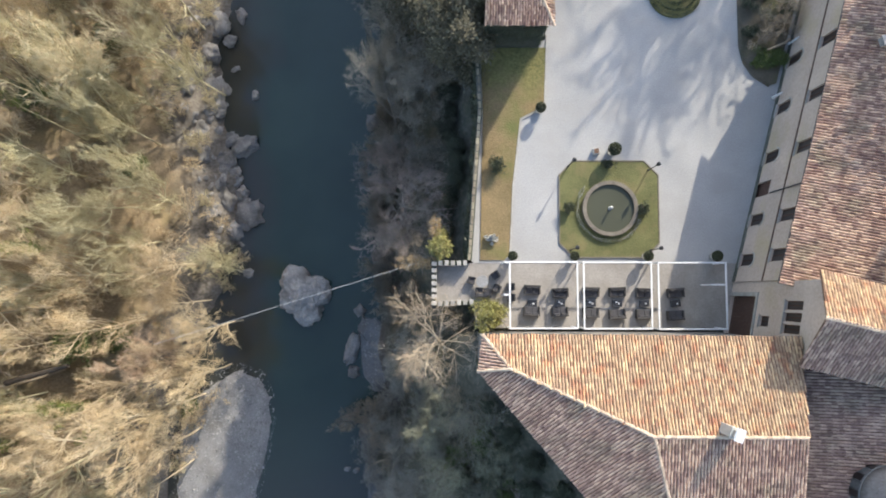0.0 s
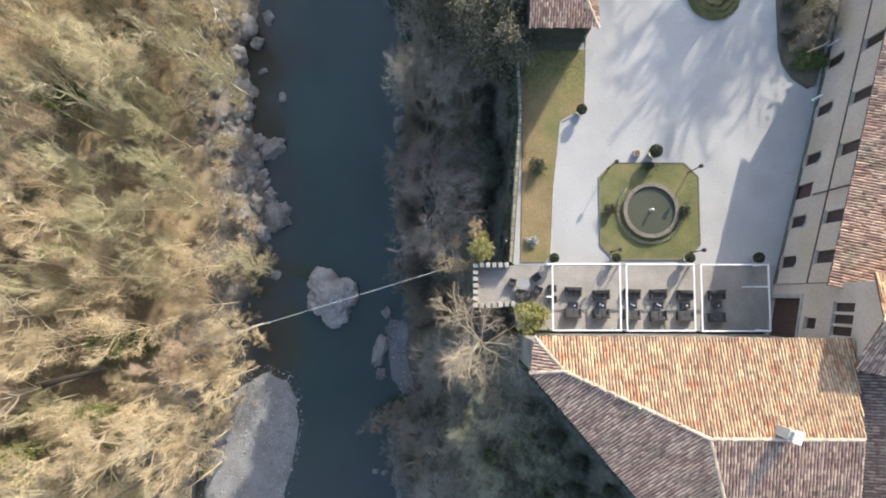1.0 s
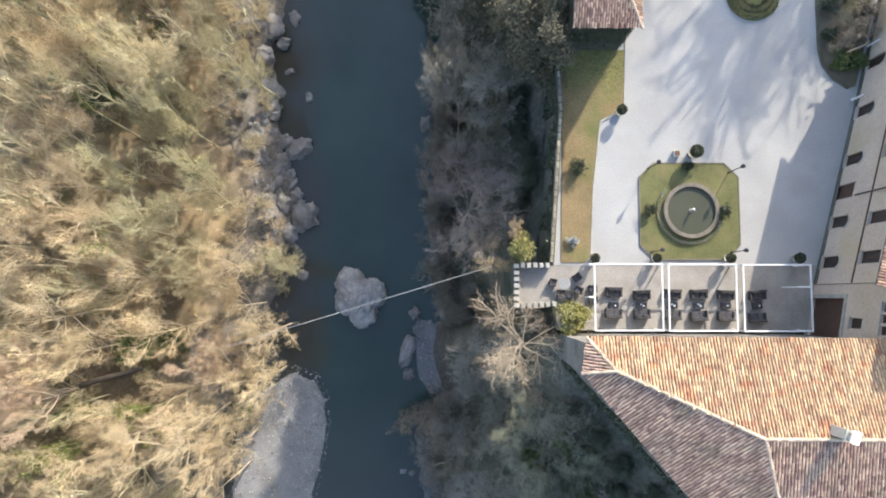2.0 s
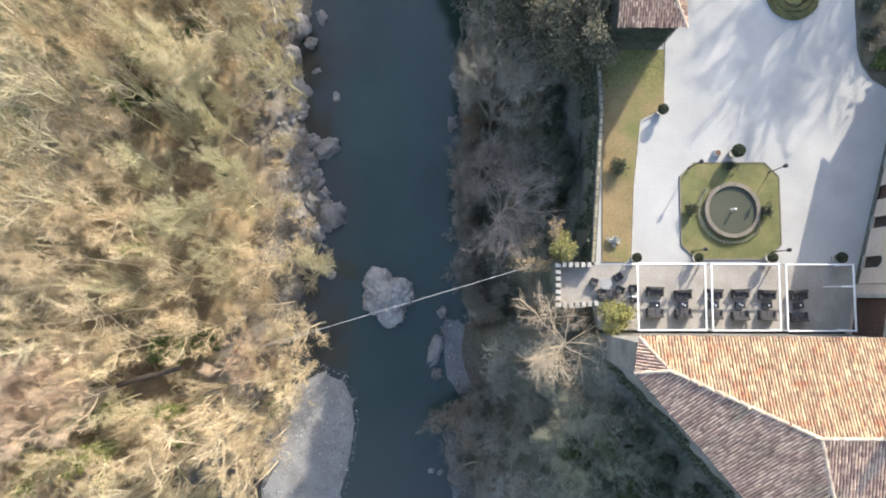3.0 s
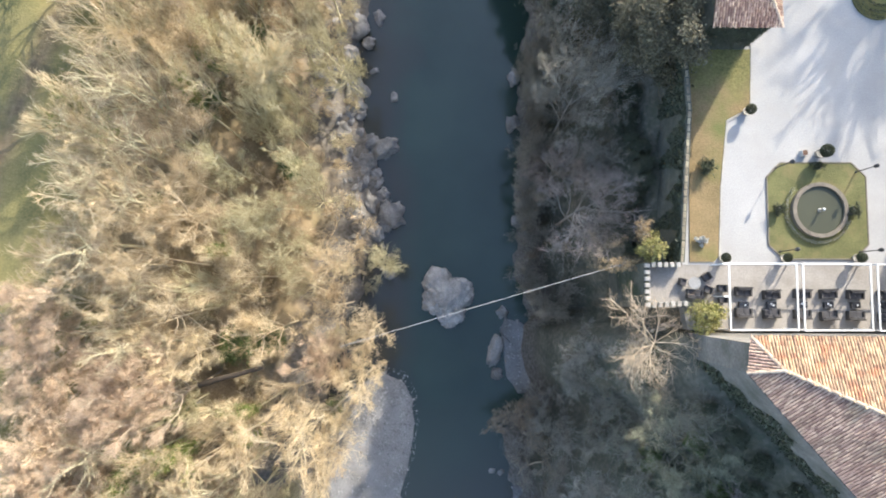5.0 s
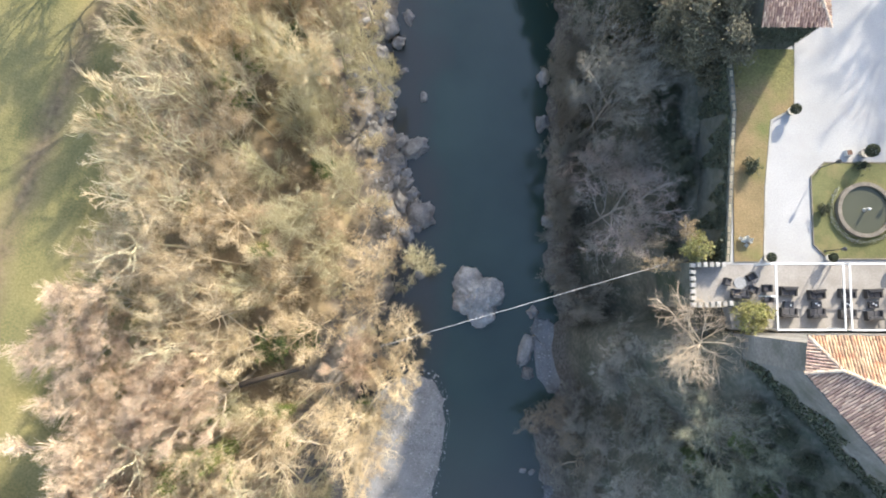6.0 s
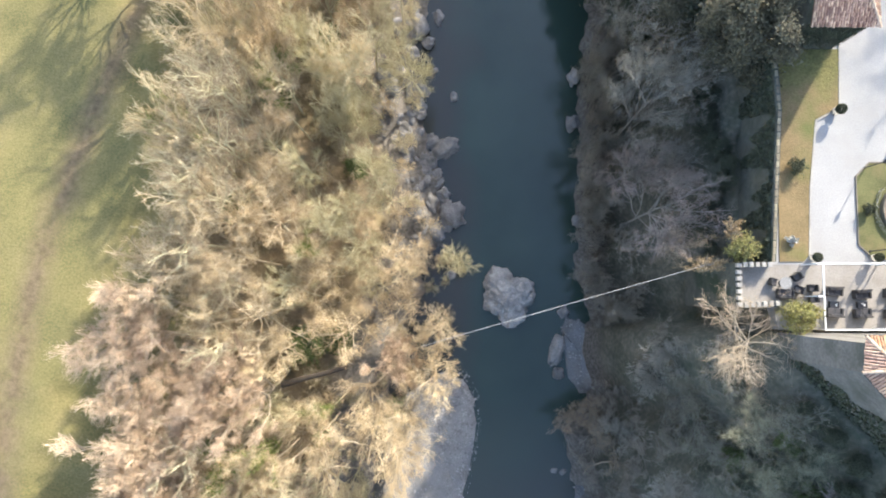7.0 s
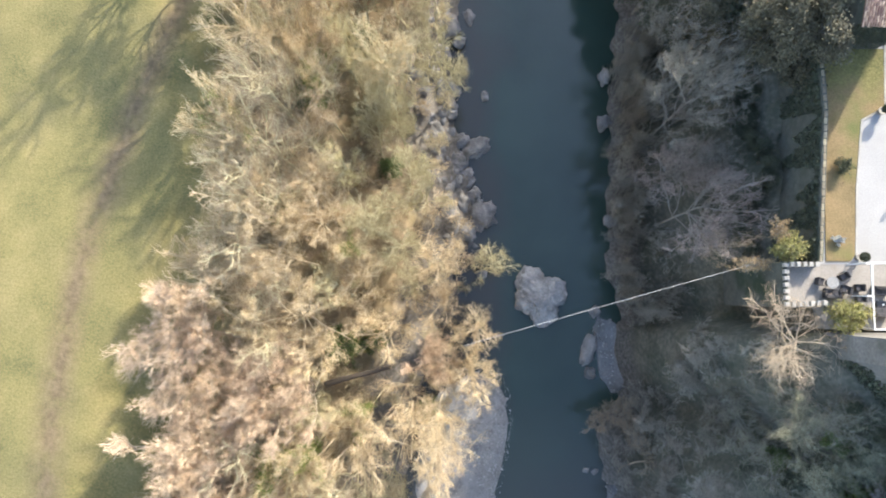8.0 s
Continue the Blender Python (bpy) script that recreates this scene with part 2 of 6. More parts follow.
WHITE = surface("white_metal", (0.72, 0.72, 0.72), (0.84, 0.84, 0.83), 1.5, 0.45, 0.05, 20)
WICKER = surface("dark_wicker", (0.03, 0.028, 0.028), (0.075, 0.07, 0.068), 6, 0.7, 0.5, 20, depth=0.01)
CUSHION = surface("grey_cushion", (0.045, 0.044, 0.047), (0.095, 0.093, 0.098), 3, 0.95, 0.3, 18, depth=0.01)
GLASSTOP = surface("dark_table_top", (0.03, 0.03, 0.032), (0.06, 0.06, 0.062), 3, 0.25, 0.0, 10)
CHINA = surface("white_china", (0.75, 0.75, 0.73), (0.85, 0.85, 0.84), 4, 0.3, 0.0, 10)
IRON = surface("black_iron", (0.02, 0.02, 0.022), (0.05, 0.05, 0.055), 4, 0.5, 0.1, 10)
WOOD = surface("brown_shutter_wood", (0.055, 0.03, 0.022), (0.12, 0.065, 0.045), 2.5, 0.7, 0.3, 14)
PANE = surface("dark_window_glass", (0.02, 0.015, 0.013), (0.04, 0.03, 0.026), 1.0, 0.3, 0.0, 5)
CABLE = surface("steel_cable", (0.5, 0.49, 0.46), (0.66, 0.65, 0.62), 3, 0.5, 0.0, 9)
LEAD = surface("grey_lead", (0.17, 0.17, 0.17), (0.34, 0.34, 0.33), 0.8, 0.6, 0.2, 9)
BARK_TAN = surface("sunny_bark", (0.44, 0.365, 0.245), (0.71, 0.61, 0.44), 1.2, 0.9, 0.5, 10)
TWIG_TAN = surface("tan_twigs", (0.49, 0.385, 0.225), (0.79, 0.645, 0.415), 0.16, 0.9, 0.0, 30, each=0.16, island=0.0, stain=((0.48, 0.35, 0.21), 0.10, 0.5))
TWIG_OLIVE = surface("olive_twigs", (0.35, 0.31, 0.175), (0.63, 0.57, 0.345), 0.16, 0.9, 0.0, 30, each=0.16)
TWIG_PINK = surface("rosy_twigs", (0.50, 0.372, 0.25), (0.79, 0.62, 0.445), 0.16, 0.9, 0.0, 30, each=0.12)
TWIG_BROWN = surface("brown_twigs", (0.26, 0.20, 0.135), (0.48, 0.385, 0.27), 0.2, 0.9, 0.0, 30, each=0.1)
# Greyer than the sunny west bank's twigs: the bank's shade is in the colour.
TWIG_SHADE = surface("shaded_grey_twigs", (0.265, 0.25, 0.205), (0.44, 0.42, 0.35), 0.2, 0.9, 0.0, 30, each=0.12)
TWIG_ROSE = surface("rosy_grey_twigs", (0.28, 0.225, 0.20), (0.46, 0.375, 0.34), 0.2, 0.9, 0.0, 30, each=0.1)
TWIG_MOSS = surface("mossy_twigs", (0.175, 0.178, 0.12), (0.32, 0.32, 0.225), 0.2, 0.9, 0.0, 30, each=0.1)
BARK_OLIVE = surface("lichened_bark", (0.42, 0.385, 0.235), (0.70, 0.645, 0.44), 1.2, 0.9, 0.5, 10)
# Moss tone, darkened further so the tree looks shaded.
BARK_MOSS_SHADE = surface("shaded_mossy_bark", (0.10, 0.10, 0.065), (0.22, 0.21, 0.145), 1.2, 0.9, 0.5, 10)
BARK_PALE = surface("pale_bark", (0.28, 0.23, 0.165), (0.50, 0.42, 0.31), 1.2, 0.9, 0.5, 10)
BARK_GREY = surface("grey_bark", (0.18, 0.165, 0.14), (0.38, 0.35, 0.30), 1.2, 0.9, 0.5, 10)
IVY = surface("ivy_leaves", (0.10, 0.14, 0.03), (0.26, 0.30, 0.075), 0.6, 0.6, 0.0, 12, island=0.3)
LEAF_IVY = surface("shaded_ivy_leaves", (0.05, 0.08, 0.02), (0.15, 0.19, 0.055), 0.7, 0.55, 0.0, 10, island=0.35)
LEAF_GOLD = surface("golden_green_leaves", (0.145, 0.15, 0.04), (0.38, 0.33, 0.115), 0.7, 0.55, 0.0, 10, island=0.35)
LEAF_PALE_GREEN = surface("pale_green_leaves", (0.16, 0.17, 0.07), (0.36, 0.34, 0.17), 0.8, 0.6, 0.0, 10, island=0.3)
LEAF_DARK = surface("dark_evergreen_leaves", (0.04, 0.047, 0.029), (0.105, 0.118, 0.07), 0.8, 0.5, 0.0, 10, island=0.35)
PALE_LEAF = surface("silvery_leaves", (0.36, 0.36, 0.32), (0.62, 0.62, 0.57), 0.9, 0.7, 0.0, 10, island=0.3)
LEAF_OLIVE = surface("olive_brown_leaves", (0.085, 0.078, 0.046), (0.185, 0.162, 0.10), 0.5, 0.7, 0.0, 10, island=0.35)
LEAF_BOX = surface("clipped_box_leaves", (0.025, 0.035, 0.015), (0.075, 0.085, 0.04), 1.0, 0.6, 0.0, 10, island=0.35)
LEAF_RUST = surface("withered_leaves", (0.24, 0.165, 0.085), (0.44, 0.335, 0.20), 0.5, 0.9, 0.0, 10, island=0.3)


# ---- mesh helpers ----
def from_arrays(name, verts, faces, material):
    me = bpy.data.meshes.new(name)
    me.from_pydata([tuple(v) for v in verts], [], [tuple(int(i) for i in q) for q in faces])
    me.materials.append(material)
    me.update()
    return me


def hang(name, data, parent=None, label="", at=None):
    ob = new(name, data)
    if at is not None:
        ob.matrix_basis = at
    if parent:
        ob.parent = parent
    return tagged(ob, label)


def part(name, bm, material, parent, label="", smooth=False, at=None):
    """Links a bmesh as one mesh object under a thing or a part."""
    bmesh.ops.recalc_face_normals(bm, faces=bm.faces)
    me = bpy.data.meshes.new(name)
    bm.to_mesh(me)
    bm.free()
    me.materials.append(material)
    if smooth:
        me.polygons.foreach_set("use_smooth", [True] * len(me.polygons))
    return hang(name, me, parent, label, at)


def thing(name, at, label, category, group="", kind=""):
    ob = new(name)
    ob.empty_display_size = 0.2
    ob.matrix_basis = at
    return tagged(ob, label, category, group, kind)


def block(bm, x0, x1, y0, y1, z0, z1, bevel=0.0, m=None):
    r = bmesh.ops.create_cube(bm, size=1.0)
    mat = Matrix.Translation(((x0 + x1) / 2, (y0 + y1) / 2, (z0 + z1) / 2)) @ Matrix.Diagonal((x1 - x0, y1 - y0, z1 - z0, 1))
    bmesh.ops.transform(bm, matrix=(m @ mat) if m else mat, verts=r["verts"])
    if bevel:
        edges = list({e for v in r["verts"] for e in v.link_edges})
        bmesh.ops.bevel(bm, geom=edges, offset=bevel, segments=2, affect="EDGES", profile=0.6)
    return bm


def box(*a, **k):
    return block(bmesh.new(), *a, **k)


def lathe(profile, n=24, bm=None):
    """A turned body from (radius, height) pairs."""
    bm = bm or bmesh.new()
    rings = []
    for r, z in profile:
        rings.append([bm.verts.new((r * math.cos(a), r * math.sin(a), z)) for a in (2 * math.pi * i / n for i in range(n))])
    for lo, hi in zip(rings, rings[1:]):
        for i in range(n):
            bm.faces.new((lo[i], lo[(i + 1) % n], hi[(i + 1) % n], hi[i]))
    for ring in (rings[0], rings[-1]):
        bm.faces.new(ring)
    return bm


def rod(bm, a, b, r, n=8):
    a, b = Vector(a), Vector(b)
    m = Matrix.Translation((a + b) / 2) @ (b - a).to_track_quat("Z", "Y").to_matrix().to_4x4()
    bmesh.ops.create_cone(bm, cap_ends=True, segments=n, radius1=r, radius2=r, depth=(b - a).length, matrix=m)
    return bm


def prism(points, z0, z1, bm=None):
    """An upright body over a plan outline; z0 and z1 may be lists, one height a corner."""
    bm = bm or bmesh.new()
    lo = z0 if isinstance(z0, (list, tuple)) else [z0] * len(points)
    hi = z1 if isinstance(z1, (list, tuple)) else [z1] * len(points)
    a = [bm.verts.new((x, y, z)) for (x, y), z in zip(points, lo)]
    b = [bm.verts.new((x, y, z)) for (x, y), z in zip(points, hi)]
    n = len(points)
    bm.faces.new(a[::-1])
    bm.faces.new(b)
    for i in range(n):
        bm.faces.new((a[i], a[(i + 1) % n], b[(i + 1) % n], b[i]))
    return bm


def tubes(p0, p1, r0, r1, sides):
    """Many tapered twigs at once, as arrays of vertices and faces."""
    d = p1 - p0
    d = d / np.maximum(np.linalg.norm(d, axis=1, keepdims=True), 1e-6)
    ref = np.where(np.abs(d[:, 2:3]) > 0.8, np.array([[1.0, 0, 0]]), np.array([[0, 0, 1.0]]))
    u = np.cross(d, ref)
    u /= np.linalg.norm(u, axis=1, keepdims=True)
    w = np.cross(d, u)
    rings = []
    for p, r in ((p0, r0), (p1, r1)):
        for k in range(sides):
            a = 2 * math.pi * k / sides
            rings.append(p + r[:, None] * (math.cos(a) * u + math.sin(a) * w))
    verts = np.stack(rings, axis=1).reshape(-1, 3)
    base = np.arange(len(p0))[:, None] * (2 * sides)
    faces = []
    for k in range(sides):
        k2 = (k + 1) % sides
        faces.append(base + np.array([[k, k2, sides + k2, sides + k]]))
    return verts, np.concatenate(faces, axis=0)


def leaves(centres, size, rng, flat=0.4):
    """Small folded leaves, four triangles each, scattered at the given places."""
    n = len(centres)
    d = rng.normal(size=(n, 3))
    d[:, 2] *= flat
    d /= np.linalg.norm(d, axis=1, keepdims=True)
    s = rng.normal(size=(n, 3))
    s -= (s * d).sum(1, keepdims=True) * d
    s /= np.linalg.norm(s, axis=1, keepdims=True)
    nrm = np.cross(d, s)
    k = size * rng.uniform(0.6, 1.3, (n, 1))
    v = np.stack([centres - d * k, centres + s * k * 0.5 + nrm * k * 0.2, centres + d * k, centres - s * k * 0.5 + nrm * k * 0.2], axis=1)
    base = np.arange(n)[:, None] * 4
    return v.reshape(-1, 3), np.concatenate([base + np.array([[0, 1, 2]]), base + np.array([[0, 2, 3]])], axis=0)


# ---- the lie of the land ----
SHORE_W = ((-61.86, -30.47), (-36.08, -34.08), (-20.62, -33.77), (-8.25, -30.89), (0.0, -28.31), (3.61, -27.17), (6.19, -26.35), (10.31, -25.11), (16.5, -26.35), (22.68, -28.0), (30.93, -29.03), (38.15, -26.86), (61.86, -27.38))
SHORE_E = ((-61.86, -5.73), (-30.93, -7.79), (-23.71, -9.34), (-19.59, -11.09), (-14.43, -9.44), (-9.28, -6.04), (-4.12, -6.76), (1.03, -8.82), (15.46, -8.82), (24.74, -8.2), (30.93, -7.79), (61.86, -5.73))
PLATFORM = ((2.6, 300), (2.9, 20), (3.0, 15.7), (2.1, 2.75), (-0.9, 2.6), (-0.9, -1.05), (2.5, -0.9), (2.9, -3.2), (2.75, -5.2), (9.75, -13.4), (40, -48.9), (300, -354))


def edge_distance(x, y):
    """Metres inside (plus) or outside (minus) the built platform."""
    best = np.full(x.shape, 1e9)
    sign = np.ones(x.shape)
    for (ax, ay), (bx, by) in zip(PLATFORM, PLATFORM[1:]):
        dx, dy = bx - ax, by - ay
        t = np.clip(((x - ax) * dx + (y - ay) * dy) / (dx * dx + dy * dy), 0, 1)
        d = np.hypot(x - ax - t * dx, y - ay - t * dy)
        best = np.minimum(best, d)
    inside = np.zeros(x.shape, bool)
    ring = list(PLATFORM) + [(300, 300)]
    for (ax, ay), (bx, by) in zip(ring, ring[1:] + ring[:1]):
        if ay != by:
            cross = ((ay > y) != (by > y)) & (x < (bx - ax) * (y - ay) / (by - ay) + ax)
            inside ^= cross
    sign = np.where(inside, 1.0, -1.0)
    return best * sign


def house_distance(x, y):
    """Metres from the foot of the big house's outer wall."""
    best = np.full(x.shape, 1e9)
    for (ax, ay), (bx, by) in zip(PLATFORM[7:], PLATFORM[8:]):
        dx, dy = bx - ax, by - ay
        t = np.clip(((x - ax) * dx + (y - ay) * dy) / (dx * dx + dy * dy), 0, 1)
        best = np.minimum(best, np.hypot(x - ax - t * dx, y - ay - t * dy))
    return best


def land(x, y):
    """Height of the ground."""
    x, y = np.asarray(x, float), np.asarray(y, float)
    wob = 0.5 * np.sin(y * 0.9 + 1) + 0.4 * np.sin(y * 2.3) + 0.3 * np.sin(y * 0.37 + 2)
    w = np.interp(y, [a for a, _ in SHORE_W], [b for _, b in SHORE_W]) + wob * 0.6
    e = np.interp(y, [a for a, _ in SHORE_E], [b for _, b in SHORE_E]) + wob * 0.5
    bumps = 0.35 * np.sin(x * 0.8 + 0.6 * y) + 0.3 * np.sin(1.3 * y - 0.5 * x) + 0.15 * np.sin(2.9 * x + 1.7 * y)
    west = np.interp(w - x, [-2, 0, 2, 6, 12, 18, 24, 30, 900], [-28.7, -27.2, -25.8, -23.6, -18.5, -12.5, -8.3, -7, -7])
    rise = np.interp(y, [-60, -14, 6, 16, 60], [3.9, 3.6, 1.3, -0.4, -1.4])  # the meadow falls gently to the north
    west += rise * np.interp(w - x, [10, 30], [0, 1])
    west += bumps * np.interp(w - x, [0, 2, 20, 32], [0.3, 1, 1, 0.12])
    inside = edge_distance(x, y)
    south = np.interp(y, [-3.6, -2.0], [1.0, 0.0])
    east = np.interp(x - e, [-2, 0, 2, 5, 8, 11, 14, 900], [-28.7, -27.2, -25.6, -18.5, -11, -6, -5, -5])
    scarp = np.interp(house_distance(x, y), [0, 1, 3.5, 6, 8.6, 10, 14], [1.5, 0.5, -4, -10.5, -19.5, -26, -36]) + np.interp(y, [-16, -5], [4.5, 1.0])
    east = np.maximum(east * 1.0, np.where(south > 0, scarp - 14 * (1 - south), -40)) + bumps * np.interp(x - e, [0, 2], [0.3, 1])
    h = np.where(x < (w + e) / 2, west, east)
    return np.where(inside > 0.9, -0.7, h)


def spaced(marks):
    out = []
    for (a, b, step) in marks:
        out.extend(np.arange(a, b, step))
    return np.array(out + [marks[-1][1]])


def build_ground():
    xs = spaced([(-2500, -400, 420), (-400, -120, 40), (-120, -78, 6), (-78, 32, 0.75), (32, 120, 8), (120, 400, 40), (400, 2500, 420)])
    ys = spaced([(-2500, -400, 420), (-400, -80, 40), (-80, -34, 4), (-34, 44, 0.75), (44, 120, 5), (120, 400, 40), (400, 2500, 420)])
    X, Y = np.meshgrid(xs, ys)
    Z = land(X, Y)
    verts = np.stack([X.ravel(), Y.ravel(), Z.ravel()], axis=1)
    nx, ny = len(xs), len(ys)
    i = (np.arange(ny - 1)[:, None] * nx + np.arange(nx - 1)[None, :]).ravel()
    me = from_arrays("ground", verts, np.stack([i, i + 1, i + nx + 1, i + nx], axis=1), EARTH)
    me.polygons.foreach_set("use_smooth", [True] * len(me.polygons))
    tagged(new("ground", me), "steep wooded river banks rising to a green meadow", "ground", kind="structure")


build_ground()
bm = bmesh.new()
bmesh.ops.create_grid(bm, x_segments=2, y_segments=30, size=1)
bmesh.ops.transform(bm, matrix=Matrix.Translation((-18, 0, -27.0)) @ Matrix.Diagonal((16, 300, 1, 1)), verts=bm.verts)
tagged(part("water", bm, RIVER, None), "dark blue-green river water in shade", "water", kind="structure")


def shoal(name, outline, top, label, seed, stones, slope=0.0, material=None):
    """A low bank of shingle: a mounded sheet over the outline, with loose stones on it."""
    rng = np.random.default_rng(seed)
    cx, cy = np.mean([p[0] for p in outline]), np.mean([p[1] for p in outline])
    rings, n = 14, 64
    pts = np.array(outline, float)
    loop = np.concatenate([pts, pts[:1]])
    seg = np.linspace(0, len(pts), n, endpoint=False)
    k = seg.astype(int)
    f = (seg - k)[:, None]
    f = f * f * (3 - 2 * f)
    rim = loop[k] * (1 - f) + loop[k + 1] * f
    shake = rng.normal(0, 0.03 * math.sqrt(len(outline)), rim.shape)
    rim += (shake + np.roll(shake, 1, axis=0) + np.roll(shake, -1, axis=0)) / 2
    verts, faces = [], []
    for r in range(rings + 1):
        s = r / rings
        for q in rim:
            x, y = cx + (q[0] - cx) * (1 - s), cy + (q[1] - cy) * (1 - s)
            z = -27.5 + (top + 27.5) * min(1, (s * 6.0) ** 0.8) + max(0, x - cx) * slope * min(1, s * 4) + (0.06 * math.sin(3 * x) * math.cos(2.3 * y) if r else 0)
            verts.append((x, y, z))
    for r in range(rings):
        for i in range(n):
            j = (i + 1) % n
            faces.append((r * n + i, r * n + j, (r + 1) * n + j, (r + 1) * n + i))
    me = from_arrays(name, verts, faces, material or SHINGLE)
    me.polygons.foreach_set("use_smooth", [True] * len(me.polygons))
    ob = tagged(new(name, me), label, "gravel bank", kind="structure")
    v0 = np.array([(1, 0, 0), (0, 1, 0), (-1, 0, 0), (0, -1, 0), (0, 0, 0.7), (0, 0, -0.5)], float)
    f0 = np.array([(0, 1, 4), (1, 2, 4), (2, 3, 4), (3, 0, 4), (1, 0, 5), (2, 1, 5), (3, 2, 5), (0, 3, 5)])
    i = rng.integers(0, n, stones)
    g = rng.uniform(0, 1, (stones, 1))
    spot = rim[i] * (1 - g) + rim[(i + 1) % n] * g
    s = 1 - np.sqrt(rng.uniform(0.0, 1, stones)) * 1.02
    x, y = cx + (spot[:, 0] - cx) * (1 - s), cy + (spot[:, 1] - cy) * (1 - s)
    z = np.maximum(-27.5 + (top + 27.5) * np.minimum(1, (np.maximum(s, 0) * 6) ** 0.8) + np.maximum(0, x - cx) * slope * np.minimum(1, np.maximum(s, 0) * 4), -27.05)
    size = rng.gamma(2.0, 0.03, stones) + 0.04
    a = rng.uniform(0, 6.28, stones)
    c, sn = np.cos(a) * size, np.sin(a) * size
    vx = x[:, None] + v0[None, :, 0] * c[:, None] - v0[None, :, 1] * sn[:, None] * 0.7
    vy = y[:, None] + v0[None, :, 0] * sn[:, None] + v0[None, :, 1] * c[:, None] * 0.7
    vz = z[:, None] + v0[None, :, 2] * size[:, None]
    V = np.stack([vx, vy, vz], axis=2).reshape(-1, 3)
    F = (np.arange(stones)[:, None, None] * 6 + f0[None]).reshape(-1, 3)
    tagged(hang("pebbles", from_arrays("pebbles", V, F, PEBBLE)), "loose grey pebbles on the river bank", "pebbles", kind="stuff")
    return ob


shoal("gravel_bar", [(-27.59, -9.49), (-24.91, -8.76), (-22.64, -9.9), (-21.09, -12.58), (-20.88, -15.46), (-21.5, -19.59), (-22.64, -25.77), (-23.26, -35.05), (-31.5, -35.05), (-33.57, -24.74), (-33.05, -15.46), (-29.96, -11.34)], -26.75, "pale grey shingle bar beside the river", 3, 5200)
shoal("shore_bank", [(-11.0, -4.4), (-10.2, -2.4), (-8.6, -2.6), (-5.6, -5.2), (-5.0, -9.0), (-6.6, -12.4), (-8.6, -12.8), (-10.2, -10.4)], -26.75, "flat grey silt bank at the foot of the slope", 4, 260, 0.45, SILT)
shoal("shore_bank", [(-9.34, -23.2), (-7.58, -22.68), (-6.24, -26.81), (-7.79, -31.96), (-9.65, -28.87)], -26.6, "flat grey silt bank at the foot of the slope", 5, 120, 0.3, SILT)


# ---- paved court, lawns and walls ----
def slab(name, outline, z0, z1, material, label, category):
    return tagged(part(name, prism(outline, z0, z1), material, None), label, category, kind="structure")


slab("pavement", [(2.6, 2.55), (2.2, 3), (3.1, 15.7), (3.0, 20), (2.7, 60), (60, 60), (60, 2.55)], -1.2, 0.0, YARD, "pale fine gravel of a sunny courtyard", "courtyard")
slab("terrace_floor", [(-0.6, 2.55), (60, 2.55), (60, -2.95), (2.9, -2.95), (2.5, -0.7), (-0.6, -0.7)], -1.2, -0.03, TERRACE, "worn grey-beige terrace paving", "terrace")


def retaining_wall():
    run = [(2.6, 60), (2.75, 20), (2.95, 15.7), (2.0, 2.75)]
    inner = [(x + 0.42, y) for x, y in run]
    ob = part("wall_west", prism(run + inner[::-1], -9.0, 0.95), MASONRY, None)
    tagged(ob, "old rubble retaining wall above the wooded bank", "wall", kind="structure")
    rng = random.Random(5)
    proto = {}
    for (ax, ay), (bx, by) in zip(run, run[1:]):
        if ay > 59:
            ax, ay = 2.68, 36
        length = math.hypot(bx - ax, by - ay)
        n = int(length / 0.615)
        for i in range(n):
            k = rng.randrange(4)
            if k not in proto:
                b = box(-0.10, 0.10 + 0.02 * k, -0.30 + 0.03 * k, 0.302, 0, 0.06 + 0.02 * k, bevel=0.03)
                me = bpy.data.meshes.new("coping_stone")
                bmesh.ops.recalc_face_normals(b, faces=b.faces)
                b.to_mesh(me)
                b.free()
                me.materials.append(COPING)
                proto[k] = me
            t = (i + 0.5) / n
            hang("coping_stone", proto[k], ob, at=pose(ax + (bx - ax) * t + 0.21 + rng.uniform(-0.02, 0.02), ay + (by - ay) * t, 0.945, 0, rng.uniform(-2, 2), math.degrees(math.atan2(ax - bx, by - ay)) + rng.uniform(-2, 2)))
    rng = np.random.default_rng(6)
    y = rng.uniform(2.9, 24, 15000)
    curtain = 0.5 + 0.5 * np.sin(1.7 * y + 0.8 * np.sin(0.9 * y)) * np.sin(0.61 * y + 1.0)  # how far the ivy hangs down
    z = 0.7 - 8.5 * rng.uniform(0, 1, len(y)) ** 1.2
    keep = (z > 0.7 - 9.0 * curtain ** 1.3) | (z < -5.5 - 2.5 * curtain)
    y, z = y[keep], z[keep]
    x = np.interp(-y, [-20, -15.7, -2.75], [2.75, 2.95, 2.0]) - np.abs(rng.normal(0.02, 0.09, len(y)))
    hang("ivy", from_arrays("ivy", *leaves(np.stack([x, y, z], axis=1), 0.15, rng, 1.0), LEAF_DARK), ob, "dark ivy hanging down the wall")
    return ob


retaining_wall()
slab("lawn_strip", [(3.15, 2.8), (3.45, 15.7), (3.25, 21.35), (8.95, 21.35), (8.72, 16.2), (6.65, 15.1), (5.95, 9.2), (5.65, 3.3), (5.2, 2.8)], 0.004, 0.09, DRYLAWN, "half-dry winter lawn strip beside the wall", "lawn")


